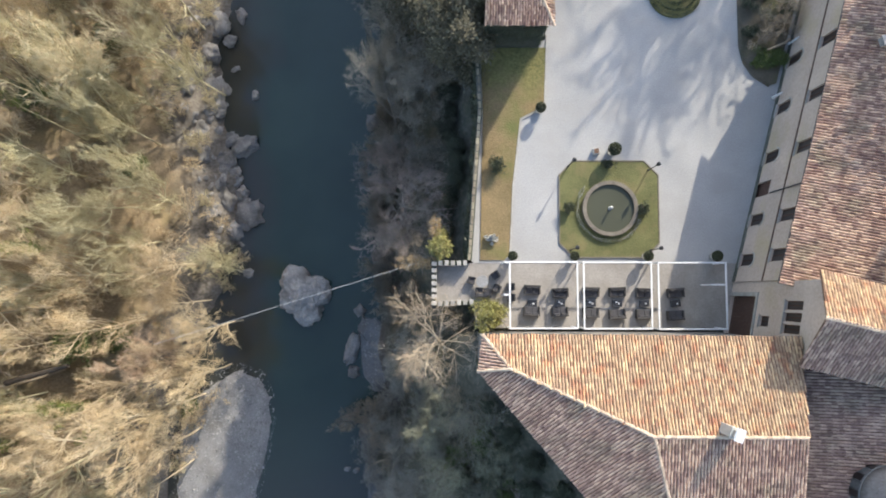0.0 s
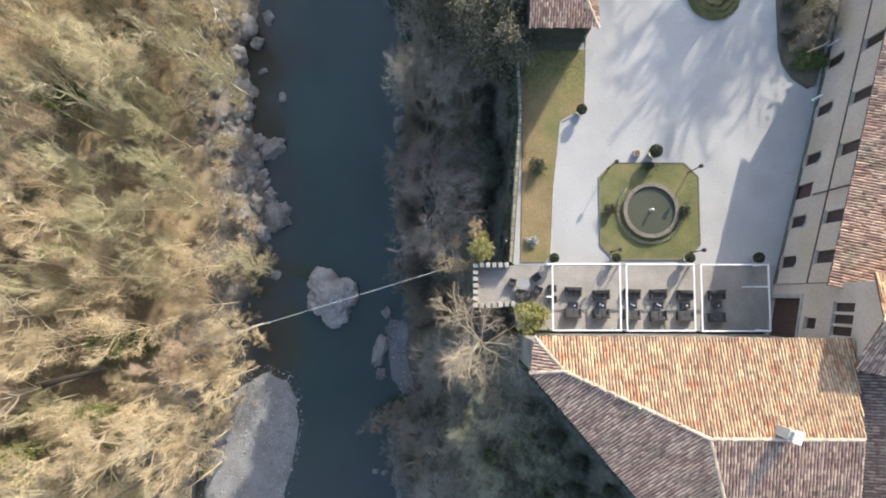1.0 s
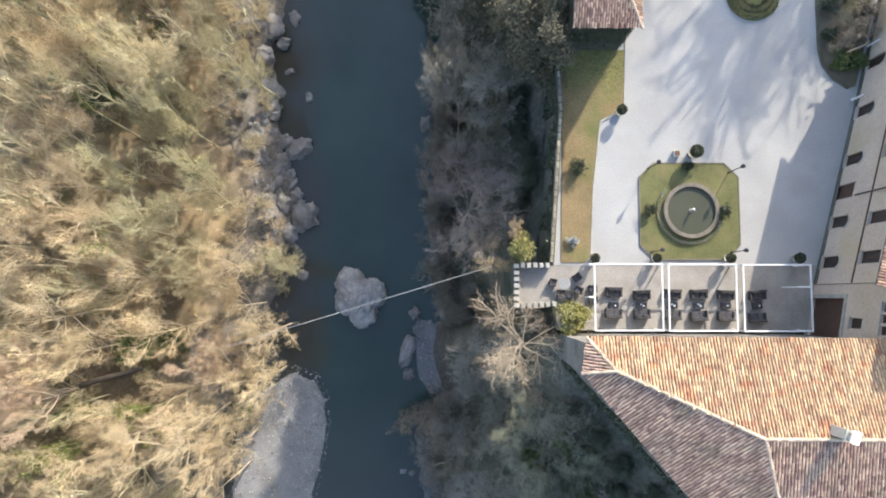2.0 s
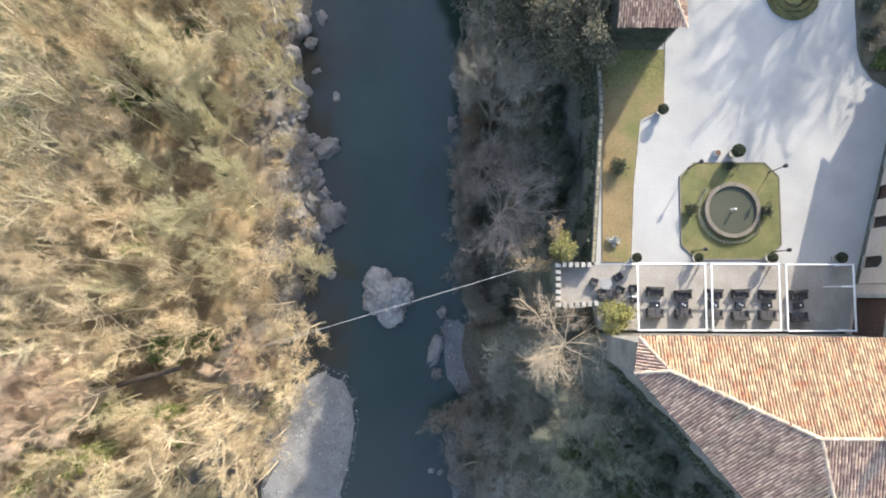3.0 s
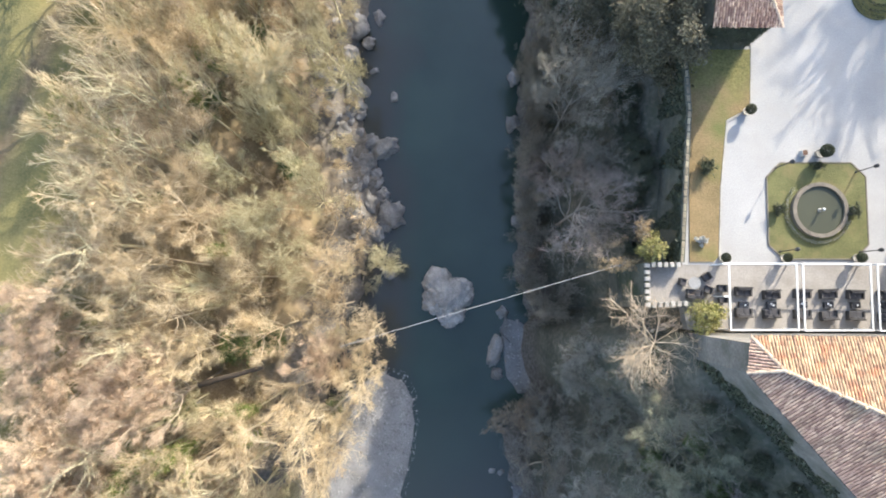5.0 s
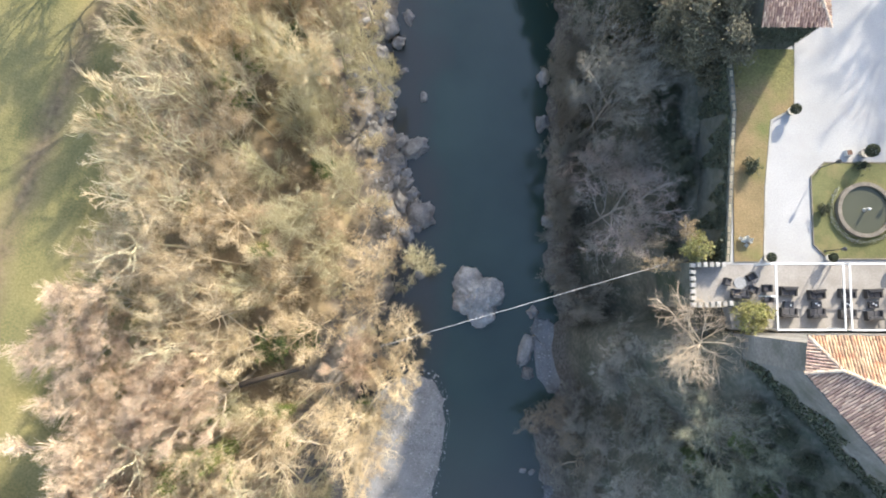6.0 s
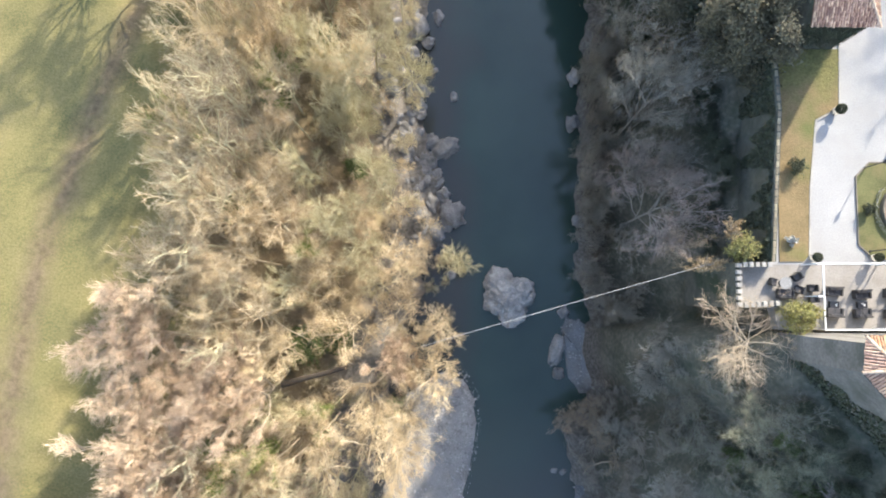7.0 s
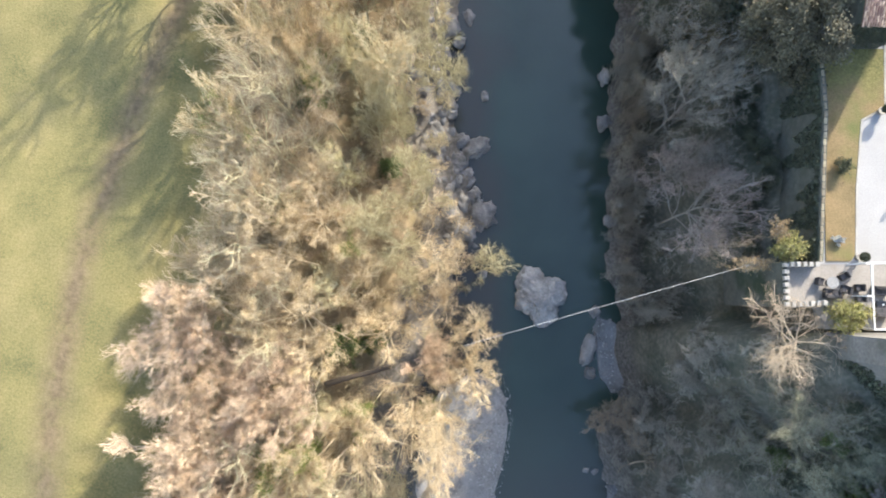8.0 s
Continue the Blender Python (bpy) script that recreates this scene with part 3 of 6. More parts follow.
def kerb(name, run, material, label, width=0.14, height=0.13):
    bm = bmesh.new()
    for (ax, ay), (bx, by) in zip(run, run[1:]):
        length = math.hypot(bx - ax, by - ay)
        n = max(1, int(length / 0.9))
        for i in range(n):
            t = (i + 0.5) / n
            m = pose(ax + (bx - ax) * t, ay + (by - ay) * t, 0, 0, 0, math.degrees(math.atan2(by - ay, bx - ax)))
            block(bm, -length / n / 2 + 0.006, length / n / 2 - 0.006, -width / 2, width / 2, -0.05, height, 0.015, m)
    return tagged(part(name, bm, material, None), label, "kerb", kind="structure")


kerb("kerb", [(9.04, 22.5), (8.80, 16.1), (6.72, 15.0), (6.02, 9.2), (5.72, 3.2)], STONE, "narrow pale stone edging of the lawn")


def terrace_parapet():
    ob = thing("terrace_parapet", pose(0, 0, 0), "crenellated stone parapet round the terrace end", "parapet", kind="structure")
    part("wall", prism([(-0.95, 2.7), (-0.55, 2.7), (-0.55, -1.1), (-0.95, -1.1)], -11.0, 0.75), MASONRY, ob, "ivy-stained rubble wall")
    part("wall", prism([(-0.55, 2.7), (2.0, 2.7), (2.0, 2.35), (-0.55, 2.35)], -11.0, 0.75), MASONRY, ob)
    part("wall", prism([(-0.55, -0.72), (2.9, -0.62), (2.9, -0.98), (-0.55, -1.1)], -9.0, 0.75), MASONRY, ob)
    rng = random.Random(9)
    spots = [(-0.75, 2.45 - 0.545 * i, 0) for i in range(7)]
    spots += [(-0.22 + 0.52 * i, 2.52, 90) for i in range(5)] + [(-0.22 + 0.52 * i, -0.87 + 0.03 * i, 90) for i in range(6)]
    meshes = []
    for k in range(3):
        b = box(-0.21, 0.21, -0.165, 0.165, 0, 0.36, bevel=0.03)
        for v in b.verts:
            v.co += Vector([rng.uniform(-0.018, 0.018) for _ in range(3)])
        bmesh.ops.recalc_face_normals(b, faces=b.faces)
        me = bpy.data.meshes.new("merlon")
        b.to_mesh(me)
        b.free()
        me.materials.append(STONE)
        meshes.append(me)
    for x, y, a in spots:
        hang("merlon", meshes[rng.randrange(3)], ob, at=pose(x, y, 0.746, 0, 0, a + rng.uniform(-4, 4)))


terrace_parapet()


# ---- roofs ----
def tile_mesh_arrays(width=0.152, length=0.46, thick=0.018):
    """One barrel tile, crown up, running down along -y from its upper end."""
    n = 5
    out = []
    for y, r in ((0.0, width * 0.50), (-length, width * 0.58)):
        for rr in (r, r - thick):
            for i in range(n):
                a = math.pi * i / (n - 1)
                out.append((rr * math.cos(a), y, rr * math.sin(a) * 0.85))
    v = np.array(out)
    f = []
    for i in range(n - 1):
        f.append((i, i + 1, 2 * n + i + 1, 2 * n + i))
        f.append((2 * n + i, 2 * n + i + 1, 3 * n + i + 1, 3 * n + i))
    return v, np.array(f)


TILE_V, TILE_F = tile_mesh_arrays()


def inside_outline(pts, x, y):
    hit = np.zeros(x.shape, bool)
    for (ax, ay), (bx, by) in zip(pts, pts[1:] + pts[:1]):
        if ay != by:
            hit ^= ((ay > y) != (by > y)) & (x < (bx - ax) * (y - ay) / (by - ay) + ax)
    return hit


def roof_face(parent, corners, eave, material, seed, singles=0):
    """One tiled slope. corners: 3D outline; eave: the index of the corner where the eave's edge begins. The tiles run up from the eave."""
    rng = np.random.default_rng(seed)
    P = [Vector(c) for c in corners]
    a, b = P[eave], P[(eave + 1) % len(P)]
    normal = Vector((0, 0, 0))
    for p, q in zip(P, P[1:] + P[:1]):
        normal += p.cross(q)
    normal.normalize()
    if normal.z < 0:
        normal = -normal
    along = (b - a).normalized()
    up = normal.cross(along)
    if up.z < 0:
        up = -up
    along = up.cross(normal)
    bm = bmesh.new()
    top = [bm.verts.new(p - normal * 0.02) for p in P]
    low = [bm.verts.new(p - normal * 0.16) for p in P]
    bm.faces.new(top)
    bm.faces.new(low[::-1])
    for i in range(len(P)):
        j = (i + 1) % len(P)
        bm.faces.new((top[i], low[i], low[j], top[j]))
    deck = part("roof_deck", bm, UNDER, parent)
    flat = [((p - a).dot(along), (p - a).dot(up)) for p in P]
    us, vs = [f[0] for f in flat], [f[1] for f in flat]
    pitch, step = 0.21, 0.36
    U, V = np.meshgrid(np.arange(min(us), max(us), pitch), np.arange(min(vs), max(vs), step))
    U, V = U.ravel() + 0.1, V.ravel() + 0.36
    keep = inside_outline(flat, U, V - 0.2)
    U, V = U[keep], V[keep]
    U = U + rng.normal(0, 0.008, U.shape)
    V = V + rng.normal(0, 0.02, V.shape)
    lift = rng.uniform(0.0, 0.02, U.shape)
    yaw = rng.normal(0, 0.025, U.shape)
    base = np.array(a)[None] + U[:, None] * np.array(along)[None] + V[:, None] * np.array(up)[None]
    A, B, N = np.array(along), np.array(up), np.array(normal)
    order = np.argsort(V)
    single = set(order[:singles].tolist()) if singles else set()
    rest = np.array([i not in single for i in range(len(U))], bool)
    c, s = np.cos(yaw), np.sin(yaw)
    vx = TILE_V[None, :, 0] * c[:, None] - TILE_V[None, :, 1] * s[:, None]
    vy = TILE_V[None, :, 0] * s[:, None] + TILE_V[None, :, 1] * c[:, None]
    vz = TILE_V[None, :, 2] + lift[:, None] - TILE_V[None, :, 1] * -0.05
    W = base[:, None, :] + vx[..., None] * A + vy[..., None] * B + vz[..., None] * N
    W = W[rest]
    F = (np.arange(len(W))[:, None, None] * len(TILE_V) + TILE_F[None]).reshape(-1, 4)
    hang("tiles", from_arrays("tiles", W.reshape(-1, 3), F, material), parent).update_tag()
    tagged(parent.children[-1], kind="stuff")
    if single:
        me = from_arrays("roof_tile", TILE_V, TILE_F, TILE_ONE)
        frame_m = Matrix((along, up, normal)).transposed().to_4x4()
        for i in sorted(single):
            m = Matrix.Translation(Vector(base[i]) + normal * float(lift[i])) @ frame_m @ Matrix.Rotation(float(yaw[i]), 4, "Z")
            hang("roof_tile", me, deck, at=m)
    return deck


def ridge_run(parent, a, b, seed=0, r=0.15):
    """A row of overlapping ridge tiles from a to b."""
    a, b = Vector(a), Vector(b)
    d = b - a
    n = max(1, int(d.length / 0.36))
    v = TILE_V * np.array([r / 0.1, 1.0, r / 0.1])
    me = from_arrays("ridge_tile", v, TILE_F, RIDGE)
    rng = random.Random(seed)
    turn = d.to_track_quat("Y", "Z").to_matrix().to_4x4()
    for i in range(n):
        p = a + d * ((i + 0.9) / n)
        hang("ridge_tile", me, parent, at=Matrix.Translation(p + Vector((0, 0, rng.uniform(0.0, 0.03) - 0.03))) @ turn @ pose(0, 0, 0, 0, 0, rng.uniform(-3, 3)))


def pierced_wall(p0, p1, z0, z1, thick, holes, bm=None):
    """A wall from p0 to p1 (outer face on its right), with openings (u0, u1, v0, v1) that go through it."""
    bm = bm or bmesh.new()
    a, b = Vector((*p0, 0)), Vector((*p1, 0))
    along = (b - a).normalized()
    inward = Vector((-along.y, along.x, 0))
    length = (b - a).length
    us = sorted({0.0, length, *[h[0] for h in holes], *[h[1] for h in holes]})
    vs = sorted({z0, z1, *[h[2] for h in holes], *[h[3] for h in holes]})

    def solid(i, j):
        if not (0 <= i < len(us) - 1 and 0 <= j < len(vs) - 1):
            return False
        u, v = (us[i] + us[i + 1]) / 2, (vs[j] + vs[j + 1]) / 2
        return not any(h[0] < u < h[1] and h[2] < v < h[3] for h in holes)

    def at(i, j, k):
        return a + along * us[i] + inward * (thick * k) + Vector((0, 0, vs[j]))

    def quad(*ps):
        bm.faces.new([bm.verts.new(p) for p in ps])

    for i in range(len(us) - 1):
        for j in range(len(vs) - 1):
            if not solid(i, j):
                continue
            for k in (0, 1):
                quad(at(i, j, k), at(i + 1, j, k), at(i + 1, j + 1, k), at(i, j + 1, k))
            for di, dj, e in ((-1, 0, ((i, j), (i, j + 1))), (1, 0, ((i + 1, j), (i + 1, j + 1))), (0, -1, ((i, j), (i + 1, j))), (0, 1, ((i, j + 1), (i + 1, j + 1)))):
                if not solid(i + di, j + dj):
                    (i0, j0), (i1, j1) = e
                    quad(at(i0, j0, 0), at(i1, j1, 0), at(i1, j1, 1), at(i0, j0, 1))
    bmesh.ops.remove_doubles(bm, verts=bm.verts, dist=0.001)
    return bm


def window(parent, p0, p1, u0, u1, v0, v1, shutters=True):
    """A casement set back in its opening: frame, two panes, sill, and a pair of open louvred shutters."""
    a, b = Vector((*p0, 0)), Vector((*p1, 0))
    along = (b - a).normalized()
    m = Matrix.Translation(a) @ Matrix.Rotation(math.atan2(along.y, along.x), 4, "Z")
    w = u1 - u0
    bm = bmesh.new()
    y = 0.16
    for x0, x1, z0, z1 in ((u0, u0 + 0.07, v0, v1), (u1 - 0.07, u1, v0, v1), (u0 + 0.07, u1 - 0.07, v0, v0 + 0.08), (u0 + 0.07, u1 - 0.07, v1 - 0.07, v1), (u0 + w / 2 - 0.04, u0 + w / 2 + 0.04, v0 + 0.08, v1 - 0.07)):
        block(bm, x0, x1, y, y + 0.07, z0, z1, m=m)
    win = part("window", bm, WOOD, parent, "dark brown wooden casement window")
    for x0, x1 in ((u0 + 0.07, u0 + w / 2 - 0.04), (u0 + w / 2 + 0.04, u1 - 0.07)):
        part("pane", box(x0, x1, y + 0.03, y + 0.045, v0 + 0.08, v1 - 0.07, m=m), PANE, win)
    part("sill", box(u0 - 0.1, u1 + 0.1, -0.1, 0.12, v0 - 0.09, v0 - 0.004, m=m), STONE, win)
    return win


def arch_head(parent, p0, p1, u, r, top):
    """Rounds the head of an opening: two spandrels inside it and a raised plaster band round the arch."""
    a, b = Vector((*p0, 0)), Vector((*p1, 0))
    m = Matrix.Translation(a) @ Matrix.Rotation(math.atan2(b.y - a.y, b.x - a.x), 4, "Z")

    def extrude(outline, y0, y1):
        bm = bmesh.new()
        f = [bm.verts.new(m @ Vector((x, y0, z))) for x, z in outline]
        g = [bm.verts.new(m @ Vector((x, y1, z))) for x, z in outline]
        bm.faces.new(f)
        bm.faces.new(g[::-1])
        for i in range(len(f)):
            k = (i + 1) % len(f)
            bm.faces.new((f[i], g[i], g[k], f[k]))
        return bm

    for side in (-1, 1):
        arc = [(u + side * r * math.cos(radians(t)), top - r + r * math.sin(radians(t))) for t in range(0, 91, 15)]
        part("spandrel", extrude(arc + [(u + side * r, top)], 0.004, 0.15), PLASTER, parent)
    rim = [(u + (r + 0.16) * math.cos(radians(t)), top - r + (r + 0.16) * math.sin(radians(t))) for t in range(0, 181, 15)]
    rim += [(u + (r + 0.02) * math.cos(radians(t)), top - r + (r + 0.02) * math.sin(radians(t))) for t in range(180, -1, -15)]
    part("arch_band", extrude(rim, -0.04, -0.002), STONE, parent)


def palace_wing():
    """The long wing on the court: plastered front with two rows of windows under a low tiled roof."""
    ob = thing("palace_wing", pose(0, 0, 0), "long ochre-plastered palace wing with a tiled roof", "building")
    p0, p1 = (31.4, 26.0), (24.65, 0.95)  # runs south, the court on its right
    length = math.hypot(p1[0] - p0[0], p1[1] - p0[1])

    def u_of(y):
        return (26.0 - y) / 25.05 * length

    low = [u_of(v) for v in (2.75, 6.1, 11.4, 15.6, 19.8)]
    high = [u_of(v) for v in (2.9, 5.95, 11.2, 15.3, 19.6)]
    holes = [(u - 0.5, u + 0.5, 0.55, 2.9) for u in low] + [(u - 0.5, u + 0.5, 5.6, 7.9) for u in high]
    door = u_of(8.7)
    holes.append((door - 0.65, door + 0.65, 0.02, 2.7))
    part("wall", pierced_wall(p0, p1, -0.5, 9.35, 0.5, holes), PLASTER, ob, "ochre plaster front wall")
    for h in holes[:-1]:
        window(ob, p0, p1, *h)
    for u in low:
        arch_head(ob, p0, p1, u, 0.5, 2.9)
    a, b = Vector((*p0, 0)), Vector((*p1, 0))
    m = Matrix.Translation(a) @ Matrix.Rotation(math.atan2(b.y - a.y, b.x - a.x), 4, "Z")
    part("door", box(door - 0.65, door + 0.65, 0.2, 0.27, 0.02, 2.7, m=m), WOOD, ob, "dark wooden door")
    # The moulding's shadow line is put into its dark colour.
    part("string_course", box(0, length, -0.07, -0.002, 5.18, 5.3, m=m), WOOD, ob, "dark weathered moulding")
    # Darker strip along the foot of the wall.
    part("plinth", box(0, length, -0.05, -0.002, 0.0, 0.5, m=m), MASONRY, ob, "damp-stained plinth")
    bm = bmesh.new()
    rod(bm, m @ Vector((u_of(8.1), -0.1, 3.2)), m @ Vector((u_of(8.1), -0.1, 9.2)), 0.06)
    part("downpipe", bm, IRON, ob)
    bm = prism([(31.9, 26.0), (60, 26.0), (60, 0.95), (25.2, 0.95)], -0.5, 9.2)
    part("body", bm, PLASTER, ob)
    ex0, ey0, ex1, ey1 = 23.83, 0.72, 30.7, 26.2
    ez, rise, run = 9.5, 3.6, 11.0
    nx, ny = 0.965, -0.26
    deck = roof_face(ob, [(ex0, ey0, ez), (ex1, ey1, ez), (ex1 + nx * run, ey1 + ny * run, ez + rise), (ex0 + nx * run, ey0 + ny * run, ez + rise)], 0, TILE_WARM, 21)
    bm = bmesh.new()
    rod(bm, (ex0 - 0.06, ey0, ez - 0.06), (ex1 - 0.06, ey1, ez - 0.06), 0.075, 10)
    part("gutter", bm, IRON, ob)
    return ob


palace_wing()


def gable_house():
    """The taller house between the wing and the big roof; its gable end looks on the terrace."""
    ob = thing("gable_house", pose(0, 0, 0), "tall grey-beige plastered gable house with tiled roof", "building")
    p0, p1 = (24.72, 0.9), (23.75, -4.25)
    length = math.hypot(p1[0] - p0[0], p1[1] - p0[1])
    holes = [(2.65, 3.45, 5.6, 7.0)] + [(1.45 + 0.84 * i, 2.08 + 0.84 * i, 9.1, 11.4) for i in range(3)] + [(1.0, 4.9, -0.02, 4.4)]
    part("wall", pierced_wall(p0, p1, -0.5, 13.9, 0.5, holes), PLASTER, ob, "beige plaster gable wall")
    for h in holes[:4]:
        window(ob, p0, p1, *h)
    m = Matrix.Translation((*p0, 0)) @ Matrix.Rotation(math.atan2(p1[1] - p0[1], p1[0] - p0[0]), 4, "Z")
    for i in range(15):
        part("plank", box(1.0 + 0.26 * i + 0.006, 1.26 + 0.26 * i - 0.006, 0.3, 0.38 + 0.01 * (i % 2), -0.02, 4.4, m=m), WOOD, ob, "brown gate plank")
    for side in (1.0, 4.9):
        part("jamb", box(side - 0.16, side + 0.16, -0.07, -0.003, -0.02, 4.55, m=m), STONE, ob)
    part("lintel", box(0.84, 5.06, -0.09, -0.003, 4.56, 4.86, m=m), STONE, ob)
    part("gable", prism([(24.72, 0.9), (24.22, -1.7), (23.75, -4.25), (24.25, -4.3), (24.72, -1.7), (25.2, 0.9)], 13.9, [13.95, 15.75, 13.95, 13.95, 15.75, 13.95]), PLASTER, ob)
    part("body", prism([(25.22, 0.9), (60, -6), (60, -12.5), (24.3, -4.35)], -0.5, 13.5), PLASTERW, ob)
    dx, dy = 12.0, -2.94
    N, R, S = (24.12, 1.41, 14.1), (23.21, -1.49, 16.2), (22.58, -4.56, 14.0)

    def far(p):
        return (p[0] + dx, p[1] + dy, p[2])

    roof_face(ob, [N, far(N), far(R), R], 0, TILE, 31)
    roof_face(ob, [S, far(S), far(R), R], 0, TILE_OLD, 32)
    ridge_run(ob, R, far(R), 3)
    return ob


gable_house()


def great_roof():
    """The big house below the terrace, with a hipped roof that narrows to the west."""
    ob = thing("great_house", pose(0, 0, 0), "large old house with a hipped barrel-tile roof", "building")
    walls = [(2.9, -3.25), (2.8, -5.25), (9.75, -13.45), (15.2, -19.8), (22.6, -19.8), (22.6, -8.9), (23.5, -3.3)]
    part("body", prism(walls, -4.0, 11.8), HOUSEWALL, ob, "grey weathered plaster walls")
    rng = np.random.default_rng(45)
    n = 15000
    t = rng.uniform(0, 1, n)
    top = np.interp(t, [0.0, 0.12, 0.35, 1.0], [3.0, 5.6, 8.0, 9.0]) + 1.1 * np.sin(9 * t) + 0.8 * np.sin(23 * t + 1) + 0.5 * np.sin(57 * t)
    z = top - (top + 3.0) * rng.uniform(0, 1, n) ** 0.9
    off = np.abs(rng.normal(0.05, 0.12, n))
    c = np.stack([2.8 + 12.4 * t - 0.76 * off, -5.25 - 14.55 * t - 0.65 * off, z], axis=1)
    hang("ivy", from_arrays("ivy", *leaves(c, 0.15, rng, 1.0), LEAF_DARK), ob, "dark ivy over the wall")
    NW, NE, W = (2.68, -2.80, 12.0), (23.85, -2.98, 12.0), (2.40, -5.15, 12.05)
    P = (4.42, -4.92, 12.8)
    RW, RE = (13.2, -8.95, 14.4), (22.85, -9.0, 14.4)
    SW, D, SE = (15.1, -20.0, 12.05), (16.2, -20.0, 12.41), (22.9, -20.0, 12.41)
    roof_face(ob, [NW, NE, RE, RW, P], 0, TILE, 41, singles=300)
    roof_face(ob, [W, NW, P], 0, TILE_OLD, 42)
    roof_face(ob, [W, SW, D, RW, P], 0, TILE_OLD, 43)
    roof_face(ob, [D, SE, RE, RW], 0, TILE_WARM, 44)
    for i, (a, b) in enumerate(((NW, P), (P, RW), (RW, RE), (W, P), (D, RW))):
        ridge_run(ob, a, b, i)
    bm = bmesh.new()
    rod(bm, (2.62, -2.74, 11.93), (23.85, -2.92, 11.93), 0.07, 10)
    rod(bm, (2.3, -5.1, 11.93), (15.0, -20.0, 11.93), 0.07, 10)
    part("gutter", bm, IRON, ob)
    return ob


great_roof()


def chimney():
    ob = thing("chimney", pose(17.75, -8.5, 14.0, 0, 0, -20), "squat white-plastered chimney with a tiled cap", "chimney")
    part("stack", box(-0.42, 0.42, -0.32, 0.32, -0.3, 1.75, bevel=0.03), PLASTERW, ob)
    part("pot", box(-0.3, -0.05, -0.2, 0.2, 1.75, 2.05, bevel=0.02), STONE, ob)
    part("pot", box(0.05, 0.3, -0.2, 0.2, 1.75, 2.05, bevel=0.02), STONE, ob)
    bm = bmesh.new()
    block(bm, -0.52, 0.0, -0.4, 0.4, 2.05, 2.12, 0.02, pose(0, 0, 0, 0, 8, 0))
    block(bm, 0.02, 0.56, -0.4, 0.4, 2.05, 2.12, 0.02, pose(0, 0, 0, 0, -8, 0))
    part("cap", bm, CHINA, ob, "pale cap slabs")


chimney()


def east_range():
    ob = thing("east_range", pose(0, 0, 0), "shaded lower range with old brown tiled roof", "building")
    part("body", prism([(24.0, -5.0), (60, -12), (60, -40), (24.0, -40)], -0.5, 10.8), PLASTERW, ob)
    roof_face(ob, [(23.75, -30, 11.2), (23.75, -4.9, 11.2), (36, -8.0, 14.2), (36, -30, 14.2)], 0, TILE_OLD, 51)
    return ob


east_range()


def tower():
    """An unseen block behind the gable house, added to shade the lower roofs."""
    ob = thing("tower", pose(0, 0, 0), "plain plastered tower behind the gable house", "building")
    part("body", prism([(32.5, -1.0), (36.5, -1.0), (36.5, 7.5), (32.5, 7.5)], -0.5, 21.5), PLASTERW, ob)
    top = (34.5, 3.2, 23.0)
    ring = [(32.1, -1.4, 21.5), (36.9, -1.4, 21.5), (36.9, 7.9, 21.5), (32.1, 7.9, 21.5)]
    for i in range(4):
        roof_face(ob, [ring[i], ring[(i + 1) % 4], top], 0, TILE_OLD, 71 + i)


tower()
vent = thing("roof_vent", pose(30.9, 17.6, 11.15, 0, 0, 15), "small grey sheet-metal roof vent", "vent")
part("curb", box(-0.3, 0.3, -0.28, 0.28, -0.2, 0.3, bevel=0.03), LEAD, vent)
part("hood", box(-0.37, 0.37, -0.35, 0.35, 0.3, 0.38, bevel=0.03), LEAD, vent)


def turret():
    ob = thing("turret", pose(28.4, -12.9, 12.2), "small round grey roof turret with arched openings", "turret")
    bm = lathe([(1.75, -1.2), (1.75, 0.9), (1.95, 0.95), (1.95, 1.1)], 32)
    part("drum", bm, HOUSEWALL, ob)
    bm = lathe([(1.9, 1.1), (1.6, 1.5), (1.1, 1.85), (0.5, 2.0), (0.05, 2.05)], 32)
    part("cap", bm, TURRET, ob, smooth=True)
    for i in range(10):
        a = 36 * i
        part("opening", box(1.70, 1.80, -0.22, 0.22, -0.2, 0.7, m=pose(0, 0, 0, 0, 0, a)), PANE, ob, "dark arched opening")


turret()


